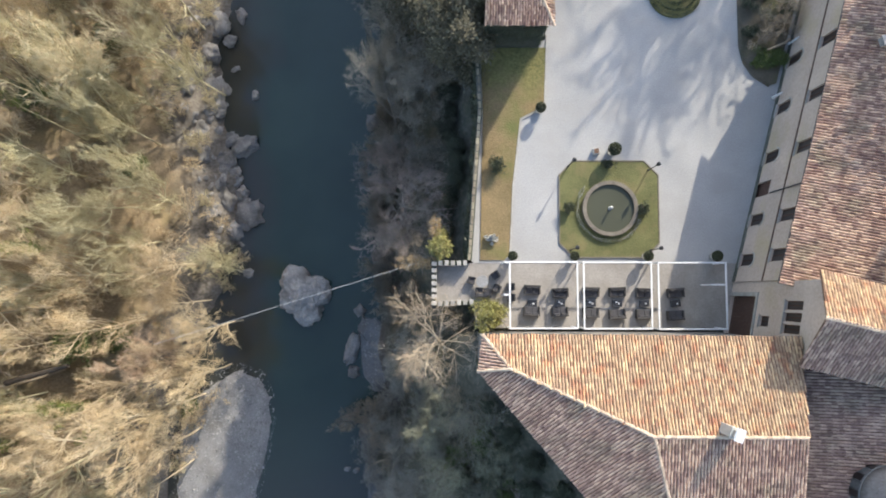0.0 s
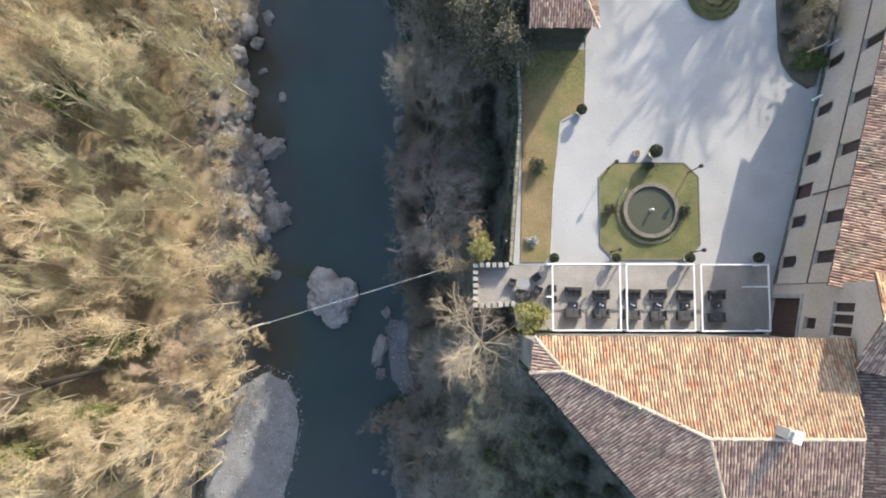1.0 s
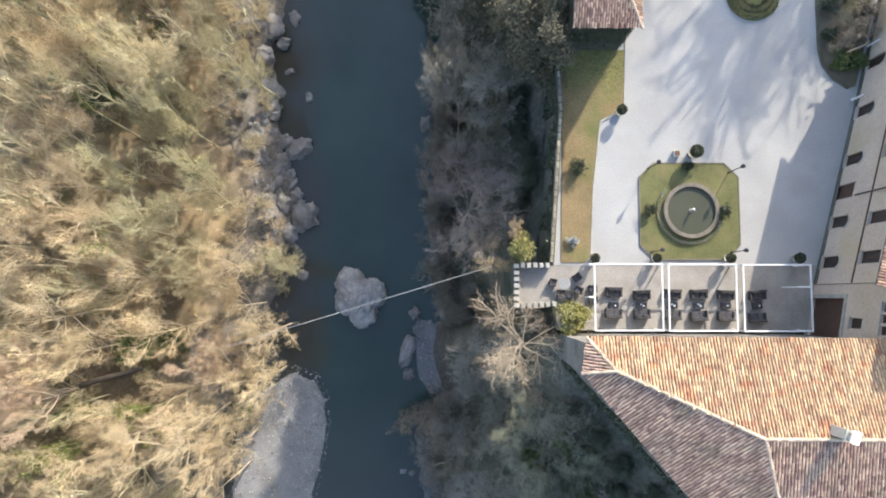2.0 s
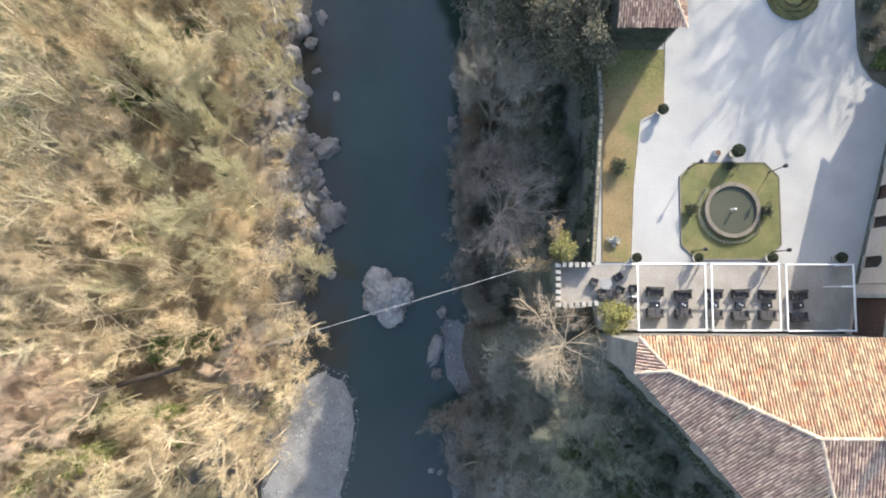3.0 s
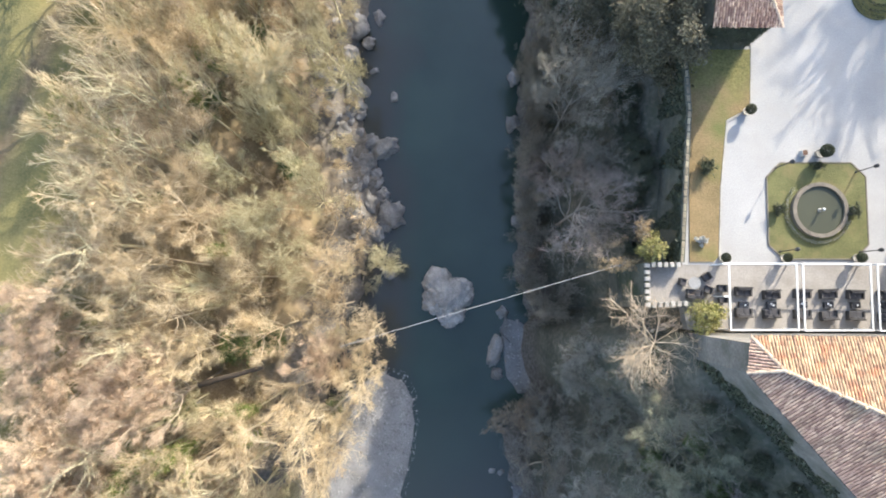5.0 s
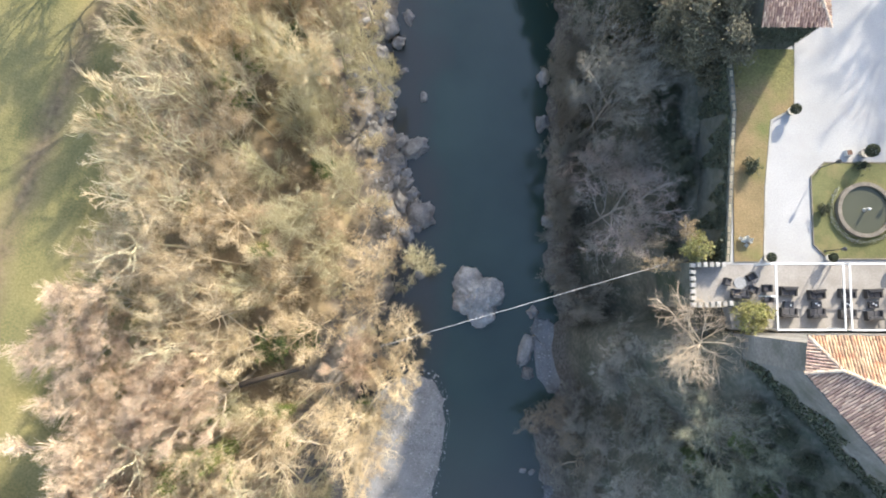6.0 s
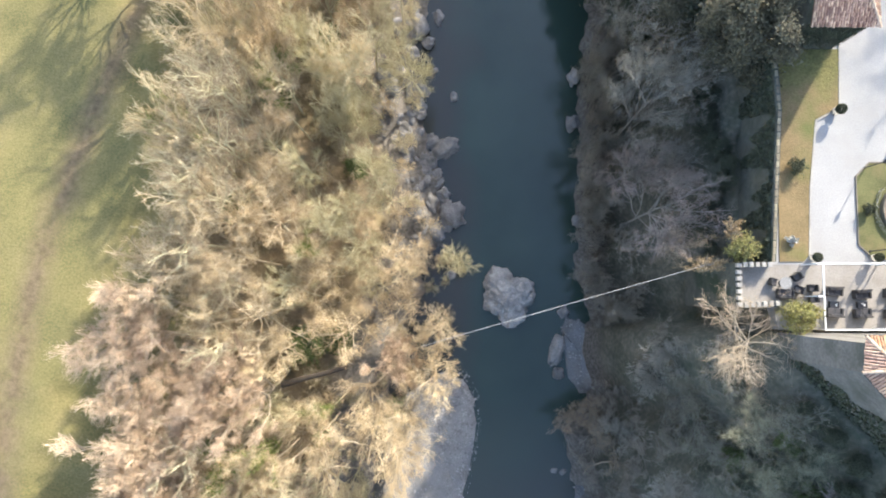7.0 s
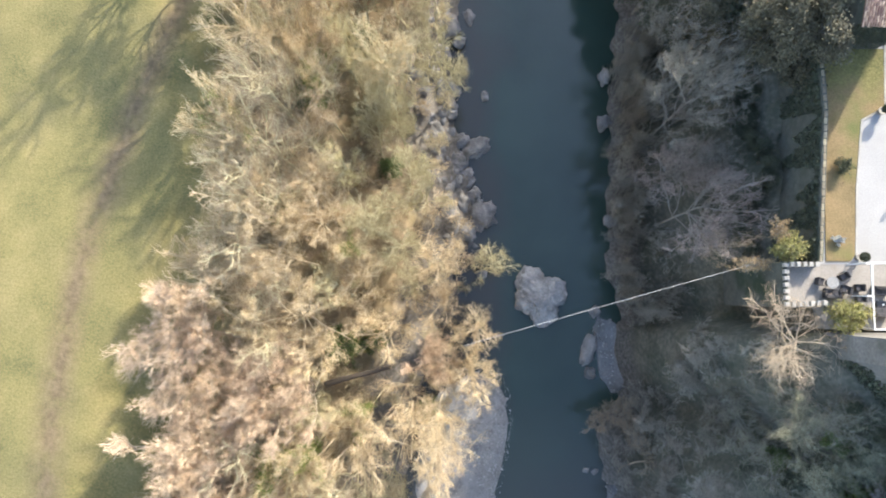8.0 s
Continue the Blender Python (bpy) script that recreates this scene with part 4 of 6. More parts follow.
def lodge():
    ob = thing("lodge", pose(0, 0, 0), "small garden lodge with hipped barrel-tile roof", "building")
    part("body", prism([(3.5, 21.4), (8.3, 21.4), (8.3, 33.5), (3.5, 33.5)], -0.5, 5.85), MASONRY, ob, "dark walls under ivy")
    # Dark ivy leaves added on the south wall to stand for shade below the eave.
    rng = np.random.default_rng(64)
    n = 8000
    c = np.stack([rng.uniform(3.4, 8.4, n), 21.38 - np.abs(rng.normal(0, 0.05, n)), 5.75 * np.sqrt(rng.uniform(0, 1, n))], axis=1)
    hang("ivy", from_arrays("ivy", *leaves(c, 0.07, rng, 1.0), LEAF_DARK), ob, "dark ivy over the south wall")
    SW, SE, NE = (3.25, 20.95, 6.0), (8.68, 20.95, 6.0), (8.68, 34, 6.0)
    A, B, C, D = (6.2, 25.7, 7.7), (6.2, 34, 7.7), (3.25, 34, 7.0), (3.25, 25.7, 7.0)
    roof_face(ob, [SW, SE, A, (3.25, 25.7, 7.7)], 0, TILE_WARM, 61)
    roof_face(ob, [SE, NE, B, A], 0, TILE_WARM, 62)
    roof_face(ob, [C, D, A, B], 0, TILE_WARM, 63)
    part("gable", prism([(3.45, 21.4), (3.75, 21.4), (3.75, 25.6), (3.45, 25.6)], 5.86, [5.9, 5.9, 7.4, 7.4]), MASONRY, ob)
    ridge_run(ob, SE, A, 1)
    return ob


lodge()


# ---- rocks ----
def rock_mesh(seed, facets=7.0):
    """A weathered boulder: a ball cut by random planes and roughened."""
    rng = random.Random(seed)
    bm = bmesh.new()
    bmesh.ops.create_icosphere(bm, subdivisions=4, radius=1.0)
    cuts = []
    for _ in range(11):
        d = Vector((rng.gauss(0, 1), rng.gauss(0, 1), rng.gauss(0, 0.8))).normalized()
        cuts.append((d, rng.uniform(0.62, 0.92)))
    off = Vector((rng.uniform(0, 50), rng.uniform(0, 50), rng.uniform(0, 50)))
    for v in bm.verts:
        p = v.co.copy()
        for d, k in cuts:
            s = p.dot(d) - k
            if s > 0:
                p -= d * s * 0.9
        p += v.co * (0.34 * noise.noise(p * 1.5 + off) + 0.17 * noise.noise(p * 3.4 + off) + 0.09 * noise.noise(p * 7.5 + off))
        v.co = p
    me = bpy.data.meshes.new("boulder")
    bm.to_mesh(me)
    bm.free()
    me.materials.append(ROCK)
    me.polygons.foreach_set("use_smooth", [True] * len(me.polygons))
    return me


ROCKS = [rock_mesh(s) for s in range(7)]


def boulder(x, y, z, sx, sy, sz, turn, k, label="grey weathered boulder at the water's edge", group="boulders along the river"):
    ob = new("boulder", ROCKS[k % 7])
    ob.matrix_basis = pose(x, y, z, 0, 0, turn) @ Matrix.Diagonal((sx, sy, sz, 1))
    return tagged(ob, label, "rock", group)


def great_boulder():
    """The island rock: several lobes grown into one."""
    bm = bmesh.new()
    bmesh.ops.create_icosphere(bm, subdivisions=6, radius=1.0)
    lobes = [(Vector((x, y, z)), r) for x, y, z, r in ((-1.2, 1.9, 0.0, 1.9), (1.2, 0.5, 0.1, 2.0), (-0.2, 0.1, 0.3, 2.4), (-1.5, -0.4, 0.0, 1.7), (0.35, -1.5, -0.1, 1.9), (0.2, -2.9, -0.5, 1.0))]
    for v in bm.verts:
        d = v.co.normalized()
        far = 0.0
        for c, r in lobes:
            along = c.dot(d)
            gap = c.length_squared - along * along
            if gap < r * r:
                far = max(far, along + math.sqrt(r * r - gap))
        p = d * max(far, 0.8)
        p += d * (0.34 * noise.noise(p * 0.8) + 0.30 * noise.noise(p * 1.9) + 0.17 * noise.noise(p * 4.4) + 0.06 * noise.noise(p * 9))
        v.co = Vector((p.x, p.y, p.z * 0.8))
    me = bpy.data.meshes.new("great_boulder")
    bm.to_mesh(me)
    bm.free()
    me.materials.append(PALE_ROCK)
    me.polygons.foreach_set("use_smooth", [True] * len(me.polygons))
    ob = new("great_boulder", me)
    ob.matrix_basis = pose(-17.3, -0.35, -26.5, 0, 0, 0)
    tagged(ob, "large pale grey rock standing in the river", "rock", "boulders along the river")


great_boulder()
for i, (x, y, z, sx, sy, sz, turn) in enumerate([
    (-25.21, 18.66, -26.8, 1.95, 1.35, 1.1, 20), (-24.29, 10.31, -26.9, 1.7, 2.3, 1.3, 5), (-26.04, 14.23, -27.0, 0.9, 0.45, 0.5, 40),
    (-24.08, 25.36, -27.1, 0.5, 0.85, 0.5, 0), (-26.76, 28.87, -27.1, 0.6, 0.5, 0.4, 0), (-27.69, 16.81, -26.5, 1.3, 1.1, 0.9, 30),
    (-27.38, 11.75, -26.5, 1.3, 1.9, 1.1, 10), (-26.35, 7.84, -26.8, 1.3, 1.2, 0.9, 70), (-29.03, 25.67, -26.7, 1.3, 3.4, 0.9, 4),
    (-30.06, 22.68, -26.4, 1.0, 1.6, 0.9, 15), (-28.82, 20.21, -26.5, 1.3, 0.9, 0.8, 60), (-27.07, 19.49, -26.8, 1.0, 0.8, 0.6, 10),
    (-28.72, 14.12, -26.1, 1.4, 1.3, 1.0, 80), (-29.03, 10.52, -26.0, 1.6, 1.2, 1.0, 20), (-28.0, 8.25, -26.5, 1.4, 1.0, 1.0, 50),
    (-26.76, 15.36, -26.8, 0.8, 0.7, 0.6, 15), (-27.38, 32.48, -26.7, 0.9, 0.9, 0.8, 5), (-28.62, 34.44, -26.5, 1.4, 2.0, 1.0, 10),
    (-26.14, 35.88, -27.0, 0.7, 1.1, 0.5, 30), (-29.65, 30.72, -26.2, 1.2, 1.4, 1.0, 35), (-25.32, 12.78, -26.9, 0.9, 0.9, 0.8, 0),
    (-30.27, 17.01, -25.8, 1.1, 1.4, 1.0, 12), (-30.89, 12.58, -25.4, 1.2, 1.3, 0.9, 44), (-28.31, 22.89, -26.5, 0.8, 0.6, 0.5, 25),
    (-24.91, 8.66, -27.0, 0.8, 0.9, 0.6, 60), (-29.96, 8.66, -25.8, 1.0, 0.9, 0.8, 5), (-24.6, 2.58, -27.0, 0.8, 0.6, 0.4, 15),
    (-10.35, -2.2, -26.8, 0.75, 0.8, 0.7, 0), (-11.35, -7.0, -26.9, 0.95, 2.3, 0.8, -14), (-11.1, -9.7, -26.9, 0.7, 1.0, 0.6, 10),
    (-11.81, -21.65, -27.1, 0.45, 0.4, 0.35, 0), (-10.68, -21.86, -27.1, 0.5, 0.4, 0.3, 40), (-9.03, 21.86, -26.8, 0.9, 1.1, 0.7, 10),
    (-8.41, 9.28, -26.5, 1.0, 0.8, 0.8, 0), (-8.72, 27.84, -26.7, 0.8, 1.2, 0.8, 0)]):
    boulder(x, y, z, sx, sy, sz, turn, i)
rng = random.Random(31)
for i in range(90):
    y = rng.uniform(6.0, 37)
    w = float(np.interp(y, [a for a, _ in SHORE_W], [b for _, b in SHORE_W]))
    x = w - rng.uniform(-0.9, 4.6)
    s = 0.22 + 0.6 * rng.random() ** 1.6
    boulder(x, y, max(float(land(x, y)) + 0.1, -27.1), s * rng.uniform(0.8, 1.6), s * rng.uniform(0.8, 1.6), s * 0.5, rng.uniform(0, 360), i, "small grey rock on the stony shore", "small shore rocks")


# ---- trees ----
def grow(rng, P, per, lo, hi, angle, ratio, lift, segs, wander):
    """Side branches on the given branches P (n, points, 3), each a bent line of segs pieces."""
    n, s = P.shape[0], P.shape[1] - 1
    who = np.repeat(np.arange(n), per)
    t = rng.uniform(lo, hi, n * per) * s
    k = np.minimum(t.astype(int), s - 1)
    f = (t - k)[:, None]
    a, b = P[who, k], P[who, k + 1]
    start = a * (1 - f) + b * f
    d = (b - a) / np.maximum(np.linalg.norm(b - a, axis=1, keepdims=True), 1e-6)
    side = rng.normal(size=d.shape)
    side -= (side * d).sum(1, keepdims=True) * d
    side /= np.linalg.norm(side, axis=1, keepdims=True)
    ang = np.radians(rng.normal(angle, 9, n * per))[:, None]
    way = d * np.cos(ang) + side * np.sin(ang)
    reach = np.linalg.norm(P[:, -1] - P[:, 0], axis=1)[who]
    length = reach * ratio * rng.uniform(0.75, 1.15, n * per) * (1.12 - 0.42 * t / s)
    out = [start]
    for _ in range(segs):
        way = way + rng.normal(0, wander, way.shape) + np.array([0, 0, lift])
        way /= np.linalg.norm(way, axis=1, keepdims=True)
        out.append(out[-1] + way * (length / segs)[:, None])
    return np.stack(out, axis=1)


def limbs(P, r0, r1, sides):
    """Tubes along branch lines that taper from r0 to r1."""
    n, s = P.shape[0], P.shape[1] - 1
    V, F, at = [], [], 0
    for k in range(s):
        a = np.full(n, r0 + (r1 - r0) * k / s)
        b = np.full(n, r0 + (r1 - r0) * (k + 1) / s)
        v, f = tubes(P[:, k], P[:, k + 1], a, b, sides)
        V.append(v)
        F.append(f + at)
        at += len(v)
    return np.concatenate(V), np.concatenate(F)


def joined(pieces):
    V, F, at = [], [], 0
    for v, f in pieces:
        V.append(v)
        F.extend((f + at).tolist())
        at += len(v)
    return np.concatenate(V), F


def spikes(P, r):
    """Pointed three-sided twigs from the first to the last point of each line."""
    v, _ = tubes(P[:, 0], P[:, -1], np.full(len(P), r), np.full(len(P), 0.001), 3)
    v = v.reshape(-1, 6, 3)[:, :4].reshape(-1, 3)
    base = np.arange(len(P))[:, None] * 4
    return v, np.concatenate([base + np.array([[k, (k + 1) % 3, 3]]) for k in range(3)], axis=0)


SIZE = {}  # height of the top and radius of the crown of each kind of tree


def bare_tree(seed, height, bark, twig, label, category="tree", limbs_n=9, fork=0.3, spread=46, fine=1.0, ivy=0, stems=1, group="bare riverside trees", name="bare_tree", withered=0, counts=(7, 8, 9), reach=0.60, stout=0.85, brush=57, sweep=1.0, upright=1.0):
    """A leafless tree: trunk, crooked limbs and three orders of branches that end in a haze of fine twigs."""
    rng = np.random.default_rng(seed)
    trunk = []
    for s in range(stems):
        lean = rng.normal(0, 0.05 if stems == 1 else 0.35, 2)
        pts = [np.array([0.0, 0.0, -0.8])]
        for i in range(6):
            lean = lean + rng.normal(0, 0.05, 2)
            pts.append(pts[-1] + np.array([lean[0], lean[1], 1.0]) * height * 0.8 / 6)
        trunk.append(pts)
    T = np.array(trunk)
    A = grow(rng, T, limbs_n, fork, 1.0, spread, reach, 0.13, 5, 0.15)
    B = grow(rng, A, counts[0], 0.25, 1.0, 44 * sweep, 0.56, 0.12 * upright, 3, 0.11)
    C = grow(rng, B, counts[1], 0.2, 1.0, 46 * sweep, 0.58, 0.18 * upright, 2, 0.10)
    D = grow(rng, C, counts[2], 0.1, 1.0, brush * sweep, 0.68, 0.26 * upright, 1, 0.1)
    r = height * 0.0118 * stout
    wood = joined([limbs(T, r, r * 0.40, 7), limbs(A, r * 0.46, r * 0.20, 5), limbs(B, r * 0.22, 0.020, 4), limbs(C[::2], 0.019 * fine, 0.008 * fine, 3)])
    spray = joined([spikes(C[1::2], 0.015 * fine), spikes(D, 0.0068 * fine)])
    ob = thing(name, pose(0, 0, 0), label, category, group)
    tips = D[:, 1]
    SIZE[label] = (float(np.quantile(tips[:, 2], 0.98)), float(np.quantile(np.hypot(tips[:, 0], tips[:, 1]), 0.9)))
    me = from_arrays("trunk", *wood, bark)
    me.polygons.foreach_set("use_smooth", [True] * len(me.polygons))
    hang("trunk", me, ob)
    hang("crown", from_arrays("crown", *spray, twig), ob)
    if ivy:
        pts = np.concatenate([T[:, 3:].reshape(-1, 3), A[:, :4].reshape(-1, 3)])
        c = pts[rng.integers(0, len(pts), ivy // 20)].repeat(20, axis=0) + rng.normal(0, 0.34, (ivy // 20 * 20, 3))
        hang("ivy", from_arrays("ivy", *leaves(c, 0.12, rng), IVY), ob, "yellow-green ivy on the trunk")
    if withered:
        c = D[rng.integers(0, len(D), withered), 1] + rng.normal(0, 0.1, (withered, 3))
        hang("leaves", from_arrays("leaves", *leaves(c, 0.085, rng), LEAF_RUST), ob, "withered brown leaves")
    return ob


def leafy_tree(seed, height, radius, leaf, label, n=9000, size=0.17, low=0.25, name="evergreen_tree", category="tree", group="evergreen trees"):
    """An evergreen: trunk, limbs and a crown of leaf clumps with gaps."""
    rng = np.random.default_rng(seed)
    T = np.array([[(rng.normal(0, 0.15) * i / 5, rng.normal(0, 0.15) * i / 5, -0.6 + height * 0.92 * i / 5) for i in range(6)]])
    A = grow(rng, T, 26, low, 1.0, 62, radius / height * 0.95, 0.08, 3, 0.12)
    B = grow(rng, A, 5, 0.3, 1.0, 45, 0.5, 0.05, 2, 0.15)
    ends = np.concatenate([A[:, 2:].reshape(-1, 3), B.reshape(-1, 3)])
    clump = ends[rng.integers(0, len(ends), n // 14)]
    c = np.repeat(clump, 14, axis=0) + rng.normal(0, 0.3 * radius / 3, (len(clump) * 14, 3))
    ob = thing(name, pose(0, 0, 0), label, category, group)
    hang("trunk", from_arrays("trunk", *joined([limbs(T, height * 0.02, height * 0.006, 7), limbs(A, height * 0.006, 0.02, 4)]), BARK_GREY), ob)
    hang("crown", from_arrays("crown", *leaves(c, size, rng), leaf), ob)
    return ob


def plant(proto, places, seed):
    """Sets the thing and copies of it on the ground: (x, y, scale), or (x, y, height of the top, radius of the crown)."""
    r = random.Random(seed)
    for i, (x, y, s, *wide) in enumerate(places):
        z = float(land(x, y))
        w = s
        if wide:
            top, radius = SIZE[proto["label"]]
            s, w = max(s - z, 3.0) / top, wide[0] / radius
        m = pose(x, y, z, r.uniform(-3, 3), r.uniform(-3, 3), r.uniform(0, 360)) @ Matrix.Diagonal((w * r.uniform(0.94, 1.08), w * r.uniform(0.94, 1.08), s, 1))
        if i == 0:
            proto.matrix_basis = m
        else:
            copy = copy_thing(proto, Matrix())
            copy.matrix_basis = m


def scattered(seed, x0, x1, y0, y1, gap, keep, known=()):
    r = random.Random(seed)
    spots = list(known)
    for _ in range(4000):
        x, y = r.uniform(x0, x1), r.uniform(y0, y1)
        if keep(x, y) and all((x - a) ** 2 + (y - b) ** 2 > gap * gap for a, b in spots):
            spots.append((x, y))
    return spots


def west_wood():
    """The sunny wood between the river and the meadow."""
    kinds = [
        bare_tree(101, 14, BARK_TAN, TWIG_TAN, "bare straw-coloured riverside tree in low sun", limbs_n=12, reach=0.46, fork=0.45, fine=1.0, counts=(7, 8, 10), stout=1.0),
        bare_tree(102, 15, BARK_PALE, TWIG_PINK, "bare rosy-brown tree with fine upright twigs", limbs_n=12, spread=40, reach=0.44, fork=0.45, counts=(8, 8, 14), fine=1.15, sweep=0.75, upright=1.3),
        bare_tree(103, 13, BARK_OLIVE, TWIG_OLIVE, "bare olive-tinted tree on the river bank", limbs_n=12, spread=54, reach=0.46, fork=0.4, fine=1.1, counts=(7, 8, 10), stout=1.0),
        bare_tree(104, 15, BARK_TAN, TWIG_TAN, "bare tan tree with a wide spreading crown", limbs_n=9, spread=58, fork=0.5, reach=0.54, stout=0.95),
        bare_tree(105, 14, BARK_OLIVE, TWIG_TAN, "bare tree with pale limbs wrapped in ivy", limbs_n=9, fork=0.4, reach=0.5, ivy=2600, stout=1.0),
        bare_tree(106, 13, BARK_TAN, TWIG_TAN, "bare brown tree keeping some withered leaves", limbs_n=10, fork=0.4, reach=0.5, withered=1500),
        bare_tree(107, 14, BARK_OLIVE, TWIG_BROWN, "bare grey-brown tree with crooked pale limbs", limbs_n=10, spread=52, reach=0.50, fork=0.4, stout=1.05, counts=(7, 7, 8)),
        bare_tree(108, 12, BARK_OLIVE, TWIG_TAN, "dome-shaped bare tree with limbs fanning from its middle", limbs_n=22, spread=50, reach=0.42, fork=0.72, counts=(7, 6, 7), fine=0.9),
    ]

    def ok(x, y):
        w = float(np.interp(y, [a for a, _ in SHORE_W], [b for _, b in SHORE_W]))
        far = float(np.interp(y, [-30, -12, 0, 6, 12, 30, 36, 42], [-51.2, -50.4, -48.8, -46.6, -45.4, -45.4, -50, -60]))
        if -43 < x < -32 and abs(y + 8.9 - 0.3 * (x + 42)) < 3.5:
            return False  # the clearing with the leaning trunk
        if any((x - a) ** 2 + (y - b) ** 2 < c * c for a, b, c in ((-33.0, 16.0, 2.0), (-32.2, -1.6, 1.9), (-34.5, 1.6, 1.6))):
            return False  # bare slopes of fallen leaves
        return far < x < w - float(np.interp(y, [2.5, 5, 8, 22, 24.5, 34], [1.3, 3.6, 5.6, 5.6, 4.0, 4.0]))

    # x, y, top, radius of the crown, kind
    known = [
        (-37.3, 20.0, 1.2, 5.0, 7), (-27.8, 25.4, -7.0, 4.2, 2), (-46.2, 14.4, 9.2, 4.2, 4), (-46.0, 10.2, 9.0, 3.4, 6), (-46.8, 12.2, 8.4, 3.2, 0), (-46.8, 7.6, 9.0, 3.2, 0), (-44.4, 8.6, 9.4, 3.2, 6), (-44.2, 12.4, 9.2, 3.2, 6), (-44.0, 16.8, 9.4, 3.2, 6), (-41.4, 6.6, 2.6, 3.4, 0),
        (-42.9, 3.2, 6.2, 2.6, 3), (-48.2, 1.6, 6.6, 3.6, 0), (-49.2, -4.4, 8.6, 4.1, 1), (-44.6, -4.8, 7.6, 2.6, 6), (-42.4, -1.4, 4.4, 4.0, 3),
        (-48.9, -11.6, 7.4, 3.9, 1), (-49.4, -15.2, 7.2, 3.8, 1), (-29.6, -8.4, -5.6, 2.4, 5), (-46.4, -9.8, 7.6, 3.8, 1), (-47.4, -13.4, 7.6, 3.6, 6), (-49.0, -8.4, 7.8, 3.4, 1), (-50.6, -19.0, 7.4, 3.8, 1), (-49.2, -22.6, 7.6, 3.8, 1), (-50.4, -12.9, 7.0, 3.3, 1), (-49.6, -1.2, 7.8, 3.2, 1), (-41.4, -13.2, 4.0, 4.4, 4), (-33.2, -13.2, 1.4, 4.4, 3), (-25.6, 2.6, -6.8, 2.6, 2), (-25.0, -3.4, -9.0, 2.6, 0),
        (-26.6, -8.8, -6.6, 2.6, 0), (-29.4, -12.4, -4.6, 3.0, 0), (-29.9, -16.4, -4.5, 3.0, 0), (-30.8, -20.4, -4.0, 3.2, 3), (-45.6, -15.0, 6.6, 4.0, 4), (-48.0, -18.4, 7.4, 4.4, 1), (-37.6, -17.2, 3.0, 4.0, 6),
        (-46.2, 19.4, 8.0, 3.8, 6), (-46.6, 24.0, 8.2, 3.8, 0), (-42.6, 22.4, 3.6, 3.4, 5), (-47.2, 28.6, 8.8, 4.2, 4), (-48.0, 33.4, 9.5, 4.4, 0), (-42.2, 14.4, 2.4, 3.4, 5), (-38.6, 12.6, -1.6, 3.4, 2),
        (-47.4, 4.8, 9.0, 3.2, 6), (-37.8, 6.8, -1.4, 3.6, 2), (-33.6, 6.2, -7.4, 3.4, 2), (-29.8, 3.4, -8.4, 3.2, 0), (-37.0, 2.2, 0.2, 3.4, 5),
        (-28.9, -0.8, -8.2, 2.8, 5), (-30.4, -5.2, -6.8, 3.0, 1), (-35.2, -3.0, -1.0, 3.2, 5), (-33.0, 21.8, -6.2, 3.2, 2), (-33.6, 27.6, -4.6, 3.6, 6), (-30.6, 29.0, -6.4, 3.4, 2), (-30.2, 33.4, -6.0, 3.4, 6),
    ]
    groups = [[] for _ in kinds]
    for x, y, top, radius, k in known:
        groups[k].append((x, y, top, radius))
    r = random.Random(4)
    taken = [(x, y) for x, y, *_ in known]
    # Those from y 38 north are unseen, added to cast shadows on the meadow.
    rest = scattered(8, -55, -26, -36, 40, 3.15, ok, taken)[len(taken):] + [(-44.8, 43.0), (-45.0, 38.4), (-44.6, 50.5)] + scattered(11, -46, -30, 41, 62, 6.5, ok)
    rest += scattered(15, -49.6, -41, -22, 34, 2.5, ok, taken + rest)[len(taken) + len(rest):]
    for x, y in rest:
        # Unseen northern trees get taller, wider crowns for longer meadow shadows.
        top = float(np.interp(x, [-54, -48, -42, -36, -30, -25], [7.0, 7.0, 3.6, -0.8, -7.0, -10.0])) + r.uniform(-2.6, 1.2) + (1.4 if y > 36 and -57 < x < -44.5 else 0.0)
        k = r.choices(range(7), weights=(4, (7 if x < -38 else 2.5) if y < 0 else 0.8, 3 + (7 if y > 8 and x > -44 else 0), 2.5, 2.2, 2 if y < 5 else 1, 3))[0]
        groups[k].append((x, y, max(top, float(land(x, y)) + 6), r.uniform(2.6, 3.7) + (1.5 if y > 36 else 0)))
    for k, (proto, spots) in enumerate(zip(kinds, groups)):
        plant(proto, spots, 50 + k)
    under = leafy_tree(230, 6, 2.6, LEAF_IVY, "green ivy-clad bush among the bare trees", 5000, 0.15, group="green undergrowth", name="undergrowth_bush", category="shrub")
    plant(under, [(-40.6, -5.6, 0.95), (-37.6, -5.0, 0.8), (-43.4, 21.0, 0.8), (-35.5, 14.5, 0.6), (-46.0, 8.6, 0.7), (-31.5, -14.0, 0.6), (-38.8, 29.5, 0.7)], 63)
    ivied = leafy_tree(231, 14, 1.7, IVY, "slender tree wrapped to its top in bright ivy", 4200, 0.15, group="ivied trees", name="ivied_tree")
    plant(ivied, [(-42.4, 24.8, 0.82), (-44.4, -11.6, 0.62), (-39.2, -15.6, 0.66), (-49.0, -15.4, 0.6)], 64)
    brush = bare_tree(120, 4.2, BARK_TAN, TWIG_TAN, "low tangle of bare brown brushwood", "shrub", limbs_n=6, fork=0.1, spread=40, stems=3, group="brushwood", name="brushwood", fine=1.3, withered=500, counts=(5, 5, 4))
